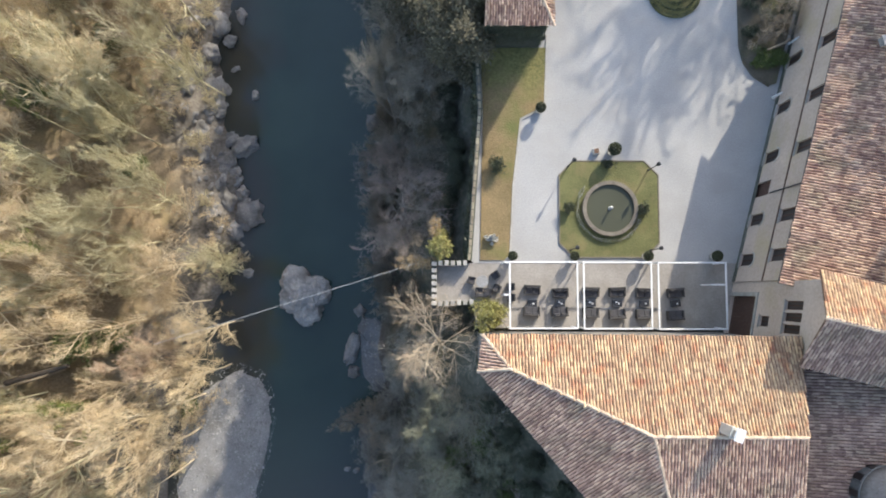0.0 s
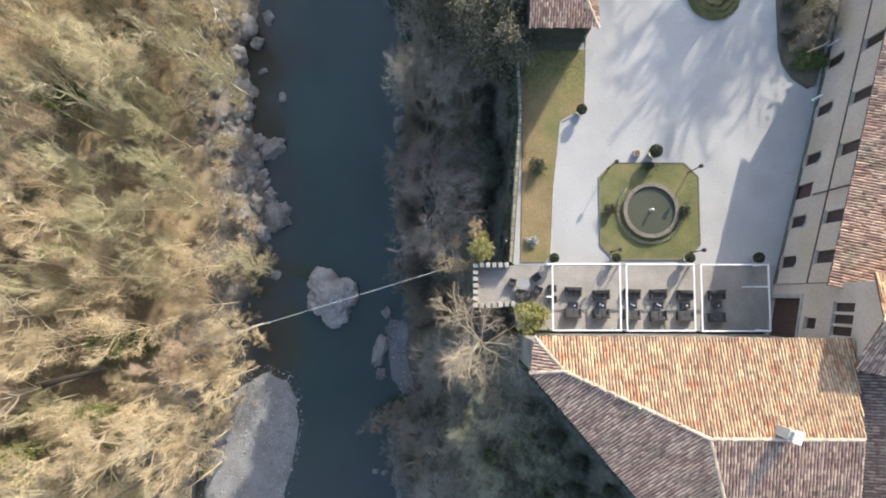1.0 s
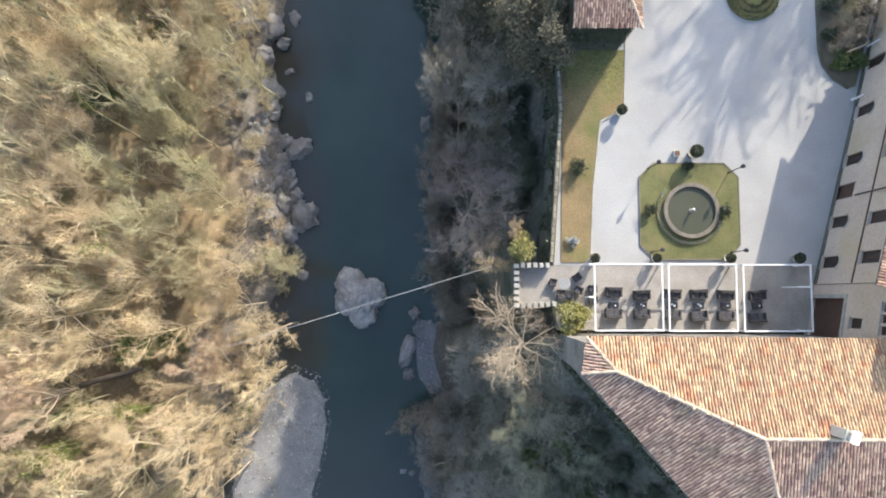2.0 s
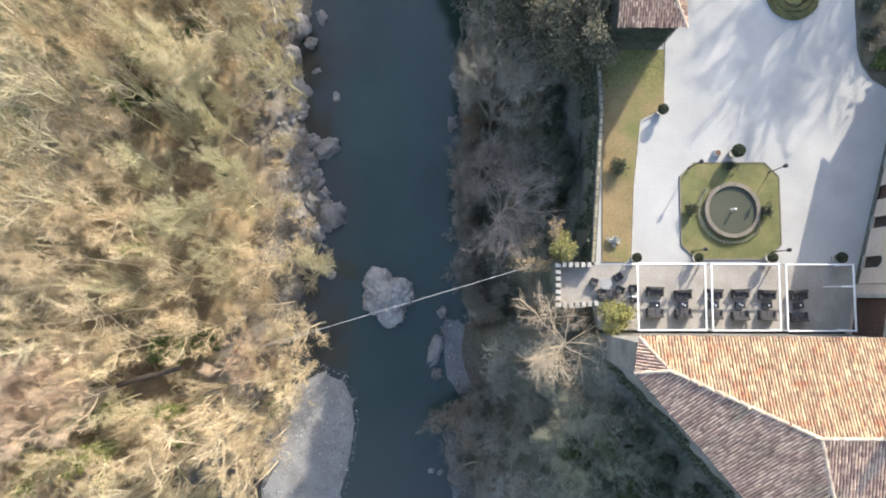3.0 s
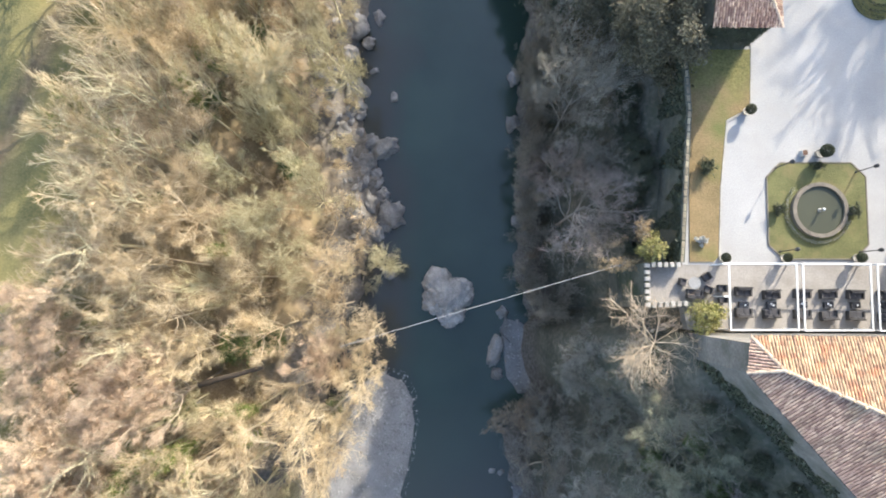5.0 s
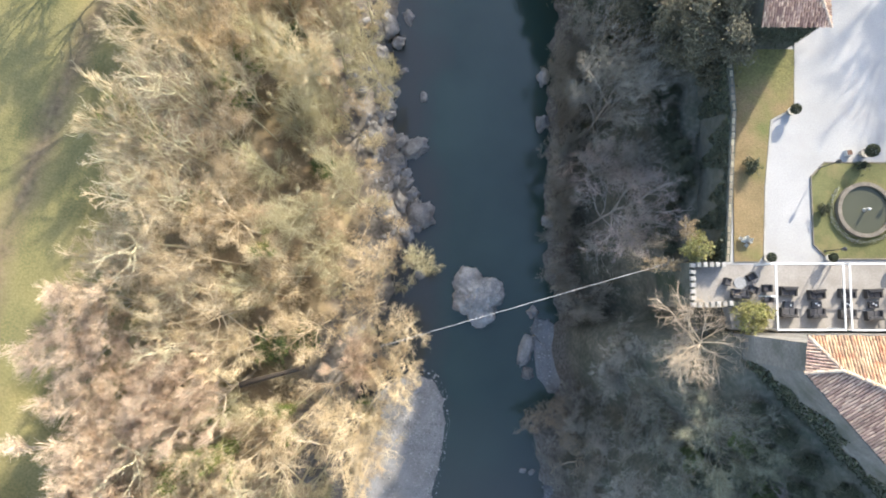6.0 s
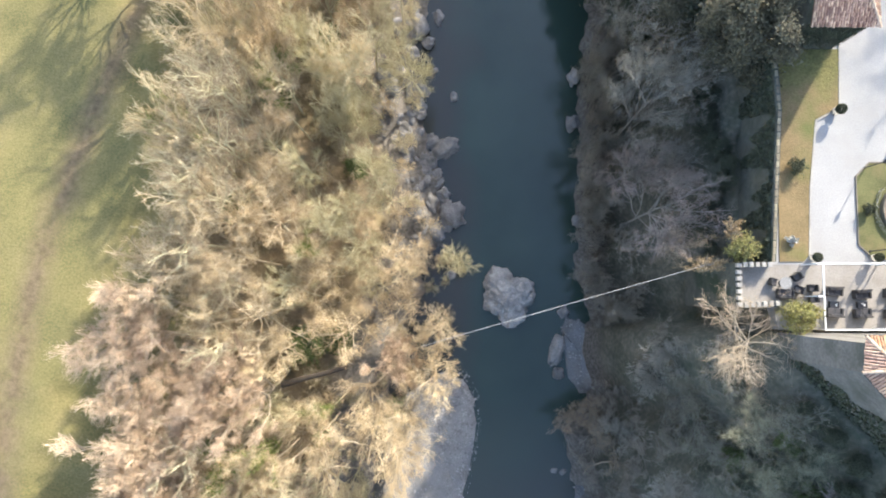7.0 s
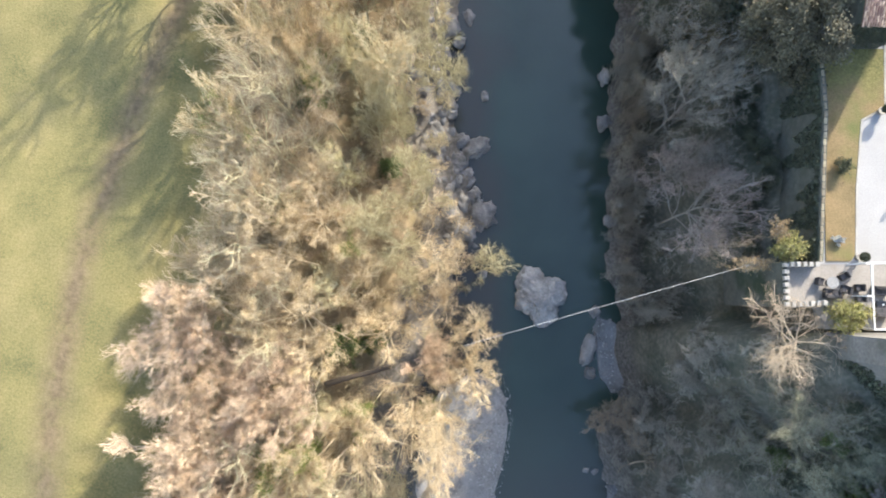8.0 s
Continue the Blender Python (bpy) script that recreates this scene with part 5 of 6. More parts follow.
    brush2 = bare_tree(121, 3.6, BARK_TAN, TWIG_OLIVE, "low olive-brown bush on the river bank", "shrub", limbs_n=6, fork=0.1, spread=44, stems=3, group="brushwood", name="brushwood", fine=1.3, counts=(5, 5, 4))
    low = scattered(9, -52, -25, -32, 40, 3.2, lambda x, y: ok(x, y) or ok(x - 3.6, y))
    r.shuffle(low)
    plant(brush, [(x, y, r.uniform(0.6, 1.2)) for x, y in low[::2]], 61)
    plant(brush2, [(x, y, r.uniform(0.6, 1.2)) for x, y in low[1::2]], 62)


def east_wood():
    """The shaded trees on the steep bank under the terrace, and those upstream that shade the river."""
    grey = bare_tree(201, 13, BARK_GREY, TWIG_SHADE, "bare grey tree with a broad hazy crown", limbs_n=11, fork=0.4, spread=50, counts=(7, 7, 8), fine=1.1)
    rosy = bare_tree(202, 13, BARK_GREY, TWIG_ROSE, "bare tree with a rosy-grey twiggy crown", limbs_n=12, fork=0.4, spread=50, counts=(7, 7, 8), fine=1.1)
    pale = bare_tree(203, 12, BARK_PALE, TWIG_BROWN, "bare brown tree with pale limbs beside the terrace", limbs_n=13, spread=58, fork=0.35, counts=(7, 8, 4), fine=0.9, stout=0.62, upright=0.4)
    mossy = bare_tree(204, 13, BARK_MOSS_SHADE, TWIG_MOSS, "mossy bare tree with long spreading limbs", limbs_n=10, spread=62, fork=0.4, reach=0.66, counts=(7, 8, 9), fine=1.15, stout=0.6)
    plant(grey, [(-5.3, 18.2, -1.8, 5.0), (-1.2, 20.6, -2.4, 3.4), (-4.0, 24.6, -2.6, 4.2), (-5.6, 29.2, -3.0, 4.4), (-1.8, 12.6, -7.5, 2.6), (-3.2, -19.4, -8.0, 3.8), (-5.0, 33.6, -2.0, 4.6)], 70)
    plant(rosy, [(-4.7, 8.2, -2.6, 5.0), (-6.0, 13.2, -6.5, 3.2), (7.8, -19.4, 1.2, 3.8)], 71)
    plant(pale, [(-0.3, -5.1, 4.0, 5.3), (0.9, -9.5, 0.6, 2.8), (-3.4, 4.9, -1.2, 1.9)], 72)
    plant(mossy, [(1.9, -12.4, 4.8, 4.6), (5.0, -17.2, 2.4, 4.0), (11.5, -23.0, 2.0, 4.2), (0.4, -20.0, -3.0, 4.0)], 73)
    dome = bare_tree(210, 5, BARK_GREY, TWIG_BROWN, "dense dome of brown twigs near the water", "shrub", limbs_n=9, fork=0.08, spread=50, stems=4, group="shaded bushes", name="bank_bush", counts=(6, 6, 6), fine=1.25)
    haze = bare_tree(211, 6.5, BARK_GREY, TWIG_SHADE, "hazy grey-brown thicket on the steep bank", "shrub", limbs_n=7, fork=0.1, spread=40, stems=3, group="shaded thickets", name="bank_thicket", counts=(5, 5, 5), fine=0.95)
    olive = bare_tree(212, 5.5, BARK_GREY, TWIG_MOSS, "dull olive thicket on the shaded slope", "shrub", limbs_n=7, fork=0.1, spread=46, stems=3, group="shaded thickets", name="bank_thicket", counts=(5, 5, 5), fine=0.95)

    def bank(x, y):
        e = float(np.interp(y, [a for a, _ in SHORE_E], [b for _, b in SHORE_E]))
        d = float(edge_distance(np.array([x]), np.array([y]))[0])
        if any((x - a) ** 2 + (y - b) ** 2 < c * c for a, b, c in ((0.4, 15.0, 2.4), (0.8, 10.0, 2.2), (-1.6, -12.0, 1.6), (6.5, -12.6, 2.4))):
            return False  # dark open ground
        return x > e + (2.6 if -13 < y < -2 else 0.7) and d < -2.4

    def height(x, y):
        """Kept low under the terrace, in its shade."""
        if y <= -2:
            return 0.5 + 0.4 * ((7 * x + 3 * y) % 1.0)
        shade = -1.13 * (2.6 - x)
        return max(0.35, min(0.45 + 0.45 * ((7 * x + 3 * y) % 1.0), (shade - float(land(x, y))) / 7.8))

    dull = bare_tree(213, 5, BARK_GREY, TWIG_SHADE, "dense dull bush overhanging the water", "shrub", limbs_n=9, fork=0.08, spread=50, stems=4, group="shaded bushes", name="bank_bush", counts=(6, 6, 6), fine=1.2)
    plant(dome, [(-8.9, -15.4, -19.6, 3.1), (-6.6, -18.6, -19.0, 2.6)], 80)
    plant(dull, [(-5.4, -14.8, -17.4, 3.2), (-6.9, 23.2, -13.6, 2.3), (-7.6, 12.2, -16.0, 2.9), (-5.0, -22.4, -16.0, 3.0), (-7.6, 17.4, -14.0, 2.9), (-7.4, 25.8, -14.6, 2.5), (-6.8, 20.4, -15.0, 2.0), (-7.4, 7.6, -17.0, 2.8), (-7.0, 2.6, -17.5, 2.6), (-3.6, -5.4, -14.5, 2.6), (-6.6, 28.4, -14.0, 2.6), (-4.6, -1.4, -14.0, 2.6), (-3.4, -9.6, -15.0, 2.8)], 87)
    clumps = [(x, y, height(x, y)) for x, y in scattered(12, -10, 14, -28, 36, 2.75, bank)]
    clumps += [(x, y, 0.42 + 0.3 * ((5 * x + 3 * y) % 1.0)) for x, y in scattered(14, -6.4, 3, -15, -1, 1.7, lambda x, y: bank(x + 1.0, y) and all(abs(x - c[0]) + abs(y - c[1]) > 1.5 for c in clumps))]
    plant(haze, [c for c in clumps if c[1] > -5 or c[0] < -2.2], 83)
    plant(olive, [(x, y, s * 1.15) for x, y, s in clumps if y <= -5 and x >= -2.2], 84)
    # Mostly unseen upstream, added and scaled up to shade river, rocks and gravel bar.
    green = leafy_tree(220, 13, 3.6, LEAF_DARK, "dark evergreen tree on the river bank", 11000, 0.2)
    plant(green, [(-5.0, 36.0, 1.2), (-1.0, 33.5, 1.2), (-6.0, 41.5, 1.3), (-1.5, 40.0, 1.5), (-7.0, 47.5, 1.35), (-2.0, 47.0, 1.6), (-6.5, 54.0, 1.45), (-1.8, 54.5, 1.65), (-6.5, 61, 1.6), (0.5, 60, 1.55), (1.0, 66, 1.65), (0.0, 73, 1.7), (-3.5, 67, 1.75), (0.8, 48.5, 1.45), (0.0, 80, 1.75), (0.4, 29.2, 0.95), (-2.8, 29.8, 0.9)], 81)
    oak = leafy_tree(222, 12, 3.3, LEAF_OLIVE, "dense olive-brown evergreen oak beside the lodge", 22000, 0.11)
    plant(oak, [(0.9, 24.2, 1.15), (-1.6, 27.6, 1.15), (2.0, 21.9, 1.1)], 85)
    moss = leafy_tree(223, 4, 1.7, LEAF_IVY, "dull green bush at the water's edge", 3000, 0.14, group="green bank bushes", name="bank_shrub", category="shrub")
    plant(moss, [(3.6, -12.4, 0.7), (1.2, -15.4, 0.8), (5.8, -16.8, 0.8)], 86)
    shade = leafy_tree(221, 7, 2.6, LEAF_DARK, "low dark evergreen on the slope below the house", 6000, 0.16, group="dark bushes", name="evergreen_bush", category="shrub")
    plant(shade, [(4.4, -15.6, 0.6), (7.2, -19.4, 0.8), (1.6, -16.6, 0.6), (10.8, -23.4, 0.8), (5.4, -11.2, 0.4), (7.2, -13.4, 0.45), (9.0, -15.4, 0.45), (7.0, -16.0, 0.5), (11.0, -17.8, 0.45), (9.4, -19.4, 0.5), (13.0, -20.2, 0.5), (3.8, -9.2, 0.3), (4.8, -13.2, 0.45)] + [(0.9 + 0.6 * math.sin(3.7 * y), y, 0.40 + 0.10 * math.sin(2.3 * y)) for y in (4.6, 6.4, 8.0, 9.4, 10.9, 12.4, 13.8, 15.2, 16.6, 18.0, 19.8)], 82)


west_wood()
east_wood()


def garden_trees():
    """Unseen bare trees north-east of the court, added so their shadows streak the gravel."""
    kind = bare_tree(301, 15, BARK_GREY, TWIG_SHADE, "unseen tall bare garden tree shading the court", group="garden trees", limbs_n=7, fine=2.0, counts=(7, 8, 3), upright=0.4)
    r = random.Random(3)
    for i, (x, y, s) in enumerate([(27.6, 40.6, 1.2), (31.6, 47.5, 1.5), (35.0, 52.0, 1.7), (40.0, 60.0, 2.0)]):
        m = pose(x, y, -0.02, 0, 0, r.uniform(0, 360)) @ Matrix.Diagonal((s, s, s, 1))
        (kind if i == 0 else copy_thing(kind, Matrix())).matrix_basis = m
    # Unseen evergreens, added to shade the palace roof and the court's east side.
    dark = leafy_tree(302, 15, 3.4, LEAF_DARK, "tall dark evergreen behind the palace wing", 9000, 0.24, group="garden evergreens")
    for i, (x, y, s) in enumerate([(37.1, 29.6, 1.25), (39.7, 31.6, 1.5), (42.3, 30.2, 1.65), (45.3, 31.8, 1.8), (48.5, 30.4, 1.85), (51.5, 32.0, 1.9)]):
        (dark if i == 0 else copy_thing(dark, Matrix())).matrix_basis = pose(x, y, -0.02, 0, 0, 70 * i) @ Matrix.Diagonal((s, s, s, 1))


garden_trees()


def shrub(name, at, rx, ry, rz, leaf, label, n, size, seed, category="shrub", group=""):
    """A leafy bush: stems and a lumpy cloud of leaves."""
    rng = np.random.default_rng(seed)
    ob = thing(name, at, label, category, group)
    T = np.array([[(0, 0, -0.1), (rng.normal(0, 0.2) * rx, rng.normal(0, 0.2) * ry, rz * 0.7)] for _ in range(4)])
    A = grow(rng, T, 9, 0.2, 1.0, 55, 0.55, 0.05, 2, 0.15)
    hang("stems", from_arrays("stems", *joined([limbs(T, 0.05, 0.02, 5), limbs(A, 0.02, 0.008, 3)]), BARK_GREY), ob)
    d = rng.normal(size=(n // 16, 3))
    d /= np.linalg.norm(d, axis=1, keepdims=True)
    d *= rng.uniform(0.4, 1.12, (len(d), 1)) * (1 + 0.22 * np.sin(3.1 * d[:, :1] + seed) + 0.18 * np.sin(4.3 * d[:, 1:2] + 2 * seed))
    c = np.repeat(d, 16, axis=0) + rng.normal(0, 0.13, (len(d) * 16, 3))
    c = c * np.array([rx, ry, rz * 0.55]) + np.array([0, 0, rz * 0.55])
    c[:, 2] = np.maximum(c[:, 2], 0.03)
    hang("foliage", from_arrays("foliage", *leaves(c, size, rng, 1.0), leaf), ob)
    return ob


shrub("golden_shrub", pose(-0.3, 4.0, -1.2), 1.0, 1.15, 3.2, LEAF_GOLD, "sunlit yellow-green shrub outside the terrace wall", 2400, 0.10, 1)
shrub("golden_shrub", pose(-0.6, 5.5, -1.5), 0.55, 0.8, 2.8, LEAF_RUST, "small tawny shrub on the wall's edge", 900, 0.09, 2)
shrub("golden_shrub", pose(3.95, -1.75, -0.05), 1.25, 1.1, 3.4, LEAF_GOLD, "big golden-green shrub in the terrace corner", 3600, 0.11, 3)
shrub("tawny_creeper", pose(-2.2, 2.6, -3.4), 1.7, 0.75, 3.6, LEAF_RUST, "tawny creeper hanging over the bank", 1500, 0.08, 4)


# ---- cable over the river ----
def cable():
    a, b = Vector((-27.6, -4.9, -6.9)), Vector((-2.6, 2.55, -1.7))
    cu = bpy.data.curves.new("cable", "CURVE")
    cu.dimensions, cu.bevel_depth, cu.bevel_resolution = "3D", 0.021, 2
    sp = cu.splines.new("POLY")
    sp.points.add(24)
    for i in range(25):
        t = i / 24
        p = a.lerp(b, t) - Vector((0, 0, 0.35 * 4 * t * (1 - t)))
        sp.points[i].co = (*p, 1)
    cu.materials.append(CABLE)
    tagged(new("cable", cu), "pale steel cable stretched across the river", "cable")


cable()


def fallen_trunk():
    pts = np.array([[(-40.4, -8.3, -5.4), (-38.4, -7.7, -5.1), (-36.4, -7.2, -5.0), (-34.3, -6.6, -4.7)]])
    me = from_arrays("leaning_trunk", *limbs(pts, 0.30, 0.19, 9), DEADWOOD)
    tagged(new("leaning_trunk", me), "dark dead trunk caught among the branches", "tree trunk")


fallen_trunk()


def dead_branch():
    pts = np.array([[(-8.6, -20.2, -22.6), (-7.2, -19.3, -21.4), (-5.8, -18.8, -19.8), (-4.4, -18.0, -18.0)]])
    fork = np.array([[(-8.6, -20.2, -22.6), (-8.9, -20.6, -22.5), (-9.1, -21.0, -22.7)], [(-7.9, -19.8, -22.0), (-8.1, -19.2, -21.7), (-8.3, -18.9, -21.8)]])
    me = from_arrays("dead_branch", *joined([limbs(pts, 0.09, 0.14, 8), limbs(fork, 0.07, 0.03, 6)]), BARK_PALE)
    tagged(new("dead_branch", me), "bleached dead branch fallen towards the water", "branch")


dead_branch()


# ---- fountain garden ----
def octagon(cx, cy, hx, hy, cut):
    return [(cx - hx + cut, cy + hy), (cx + hx - cut, cy + hy), (cx + hx, cy + hy - cut), (cx + hx, cy - hy + cut), (cx + hx - cut, cy - hy), (cx - hx + cut, cy - hy), (cx - hx, cy - hy + cut), (cx - hx, cy + hy - cut)]


FX, FY = 14.22, 7.2
slab("fountain_lawn", octagon(FX, FY, 4.2, 4.1, 1.2), 0.004, 0.10, LAWN, "clipped green octagonal lawn round the fountain", "lawn")
ring = octagon(FX, FY, 4.26, 4.16, 1.22)
kerb("kerb", ring + ring[:1], RIMSTONE, "pale stone edging of the octagonal lawn", 0.10, 0.14)


def fountain():
    ob = thing("fountain", pose(FX, FY, 0.1), "round stone fountain basin with dull green water", "fountain")
    bm = bmesh.new()
    n = 48
    rows = [(2.06, 0.0), (2.06, 0.42), (2.09, 0.46), (2.30, 0.46), (2.34, 0.42), (2.34, 0.0)]
    rings = [[bm.verts.new((r * math.cos(2 * math.pi * i / n), r * math.sin(2 * math.pi * i / n), z)) for i in range(n)] for r, z in rows]
    for a, b in zip(rings, rings[1:] + rings[:1]):
        for i in range(n):
            bm.faces.new((a[i], a[(i + 1) % n], b[(i + 1) % n], b[i]))
    basin = part("basin", bm, RIMSTONE, ob, "worn beige stone rim")
    rng = random.Random(2)
    me = None
    for i in range(20):
        if me is None:
            b = bmesh.new()
            cs = []
            for r in (2.04, 2.37):
                for k in range(5):
                    a = radians(17.4) * (k / 4 - 0.5)
                    cs.append((r * math.cos(a), r * math.sin(a)))
            prism(cs[:5] + cs[:4:-1], 0.462, 0.53, b)
            bmesh.ops.recalc_face_normals(b, faces=b.faces)
            me = bpy.data.meshes.new("rim_stone")
            b.to_mesh(me)
            b.free()
            me.materials.append(RIMSTONE)
        hang("rim_stone", me, basin, at=pose(0, 0, rng.uniform(-0.004, 0.006), 0, 0, 18 * i))
    part("water", lathe([(2.065, 0.05), (2.065, 0.30)], 48), POOL, ob, "still green water")
    part("spout", lathe([(0.22, 0.05), (0.16, 0.4), (0.07, 0.5), (0.06, 0.8), (0.15, 0.88), (0.04, 0.95)], 14), STONE, ob, "small pale stone spout", smooth=True)
    bm = bmesh.new()
    bmesh.ops.create_icosphere(bm, subdivisions=2, radius=0.11, matrix=Matrix.Translation((0, 0, 1.02)))
    part("finial", bm, CHINA, ob, "small white finial")
    return ob


fountain()


def flower_tuft():
    rng = np.random.default_rng(6)
    c = rng.normal(0, 0.09, (60, 3)) + np.array([0, 0, 0.1])
    ob = thing("flower_tuft", pose(0, 0, 0), "small pale flowering tuft round the fountain", "plant", "tufts round the fountain")
    hang("leaves", from_arrays("leaves", *leaves(c, 0.05, rng, 1.0), LEAF_PALE_GREEN), ob)["kind"] = "stuff"
    hang("flowers", from_arrays("flowers", *leaves(c[:14] + np.array([0, 0, 0.1]), 0.035, rng, 0.3), CHINA), ob, "whitish blooms")["kind"] = "stuff"
    return ob


tuft = flower_tuft()
for i in range(34):
    a = radians(140 + 200 * i / 33)
    m = pose(FX + 2.76 * math.cos(a), FY + 2.76 * math.sin(a), 0.1, 0, 0, 47 * i)
    if i == 0:
        tuft.matrix_basis = m
    else:
        copy_thing(tuft, m)


def topiary():
    """A clipped ball of box on a short stem in a pale pot."""
    rng = np.random.default_rng(12)
    ob = thing("topiary_ball", pose(0, 0, 0), "dark clipped box ball in a pale stone pot", "potted plant", "topiary balls in the court")
    part("pot", lathe([(0.20, 0), (0.24, 0.05), (0.30, 0.38), (0.34, 0.42), (0.34, 0.48), (0.28, 0.48), (0.27, 0.40)], 20), STONE, ob, "pale stone pot", smooth=True)
    bm = bmesh.new()
    rod(bm, (0, 0, 0.38), (0, 0, 0.95), 0.035)
    part("stem", bm, BARK_GREY, ob)
    d = rng.normal(size=(1500, 3))
    d /= np.linalg.norm(d, axis=1, keepdims=True)
    c = d * rng.uniform(0.32, 0.43, (1500, 1)) + np.array([0, 0, 1.15])
    hang("foliage", from_arrays("foliage", *leaves(c, 0.06, rng, 1.0), LEAF_BOX), ob)
    return ob


ball = topiary()
for i, (x, y, s) in enumerate([(8.30, 15.75, 1.05), (14.45, 12.1, 1.3), (5.85, 3.12, 0.95), (11.05, 3.12, 0.9), (17.2, 3.12, 1.0), (22.95, 3.12, 1.05), (8.5, 22.0, 0.7)]):
    m = pose(x, y, 0, 0, 0, 61 * i) @ Matrix.Diagonal((s, s, s, 1))
    (ball if i == 0 else copy_thing(ball, Matrix())).matrix_basis = m
shrub("lawn_shrub", pose(17.0, 7.1, 0.1), 0.5, 0.55, 1.1, LEAF_BOX, "round dark shrub on the fountain lawn", 1200, 0.07, 21, group="lawn shrubs")
shrub("lawn_shrub", pose(10.7, 7.3, 0.1), 0.45, 0.5, 1.0, LEAF_BOX, "round dark shrub on the fountain lawn", 1100, 0.07, 22, group="lawn shrubs")
shrub("lawn_shrub", pose(14.2, 11.0, 0.1), 0.5, 0.4, 0.8, LEAF_BOX, "round dark shrub on the fountain lawn", 1000, 0.07, 23, group="lawn shrubs")
shrub("lawn_shrub", pose(4.55, 10.9, 0.09), 0.62, 0.75, 1.2, LEAF_BOX, "dark rounded shrub on the dry lawn strip", 1500, 0.07, 24, group="lawn shrubs")
shrub("pale_plant", pose(4.1, 4.6, 0.09), 0.42, 0.42, 0.5, PALE_LEAF, "low pale spiky plant on the lawn strip", 350, 0.14, 25, "plant")


def street_lamp():
    ob = thing("garden_lamp", pose(0, 0, 0), "slim black iron garden lamp post", "lamp post", "lamps round the fountain lawn")
    part("post", lathe([(0.11, 0), (0.11, 0.12), (0.05, 0.2), (0.035, 2.5), (0.07, 2.55)], 12), IRON, ob)
    part("lantern", lathe([(0.07, 2.55), (0.14, 2.62), (0.18, 2.95), (0.10, 3.05), (0.03, 3.15)], 12), IRON, ob, "dark lantern head")
    return ob


lamp = street_lamp()
for i, (x, y) in enumerate([(17.65, 10.55), (10.75, 10.9), (17.7, 3.65), (10.9, 3.7)]):
    if i == 0:
        lamp.matrix_basis = pose(x, y, 0)
    else:
        copy_thing(lamp, pose(x, y, 0))


def planter_box():
    ob = thing("square_planter", pose(13.15, 12.15, 0, 0, 0, 8), "small square grey planter on the gravel", "planter")
    part("tub", box(-0.26, 0.26, -0.26, 0.26, 0, 0.5, bevel=0.03), PLASTERW, ob)
    part("soil", box(-0.21, 0.21, -0.21, 0.21, 0.5, 0.515), UNDER, ob)


planter_box()


# ---- flower beds of the upper court ----
slab("round_bed", [(20.3 + 2.35 * math.cos(2 * math.pi * i / 28), 26.35 + 2.35 * math.sin(2 * math.pi * i / 28)) for i in range(28)], 0.004, 0.12, LAWN, "round clipped bed on the gravel", "flower bed")
for i, r in enumerate((1.15, 1.75, 2.2)):
    rng = np.random.default_rng(70 + i)
    a = rng.uniform(0, 6.283, 900)
    c = np.stack([r * np.cos(a), r * np.sin(a), np.zeros(900)], axis=1) + rng.normal(0, 0.08, (900, 3)) + np.array([20.3, 26.35, 0.32])
    tagged(new("low_hedge", from_arrays("low_hedge", *leaves(c, 0.07, rng, 1.0), LEAF_BOX)), "low ring hedge of clipped box", "hedge", "ring hedges")
slab("garden_bed", [(25.9, 27), (25.9, 21.6), (26.2, 20.2), (27.0, 18.9), (28.3, 18.0), (28.9, 18.2), (30.6, 24.5), (31.2, 27)], 0.004, 0.16, SOIL, "dark earthy garden bed against the palace", "flower bed")
kerb("kerb", [(25.85, 27), (25.85, 21.5), (26.15, 20.1), (26.95, 18.85), (28.3, 17.95)], SOIL, "low worn edging of the garden bed", 0.2, 0.1)
for i, (x, y, rx, rz) in enumerate([(26.7, 25.2, 0.7, 1.4), (28.3, 20.4, 1.0, 0.7), (29.2, 20.2, 0.9, 0.6), (26.6, 22.6, 0.6, 0.9), (27.6, 26.2, 0.9, 1.6), (27.3, 19.9, 0.6, 0.5), (29.8, 24.6, 0.7, 1.2)]):
    green = i in (1, 2, 5)
    shrub("bed_shrub", pose(x, y, 0.15), rx, rx * 0.9, rz, LEAF_IVY if green else LEAF_DARK, "fresh green low shrub in the garden bed" if green else "dark green shrub in the garden bed", 1000, 0.10, 40 + i, group="bed shrubs")
bed_bush = bare_tree(310, 3.4, BARK_GREY, TWIG_BROWN, "leafless brown bush in the garden bed", "shrub", limbs_n=7, fork=0.1, spread=44, stems=3, group="bare bed bushes", name="bare_bush", counts=(5, 5, 4), fine=1.1)
for i, (x, y, k) in enumerate([(28.6, 23.2, 0.8), (27.6, 23.9, 0.6), (27.4, 21.6, 0.55), (29.2, 26.0, 0.9), (30.0, 22.6, 0.6)]):
    m = pose(x, y, 0.15, 0, 0, 80 * i) @ Matrix.Diagonal((k, k, k, 1))
    (bed_bush if i == 0 else copy_thing(bed_bush, Matrix())).matrix_basis = m
log = from_arrays("dead_branch", *limbs(np.array([[(27.9, 20.9, 0.75), (28.6, 21.15, 0.9), (29.4, 21.5, 0.85), (29.9, 21.9, 0.7)]]), 0.07, 0.12, 7), BARK_PALE)
tagged(new("dead_branch", log), "pale dead branch lying over the bed shrubs", "branch")


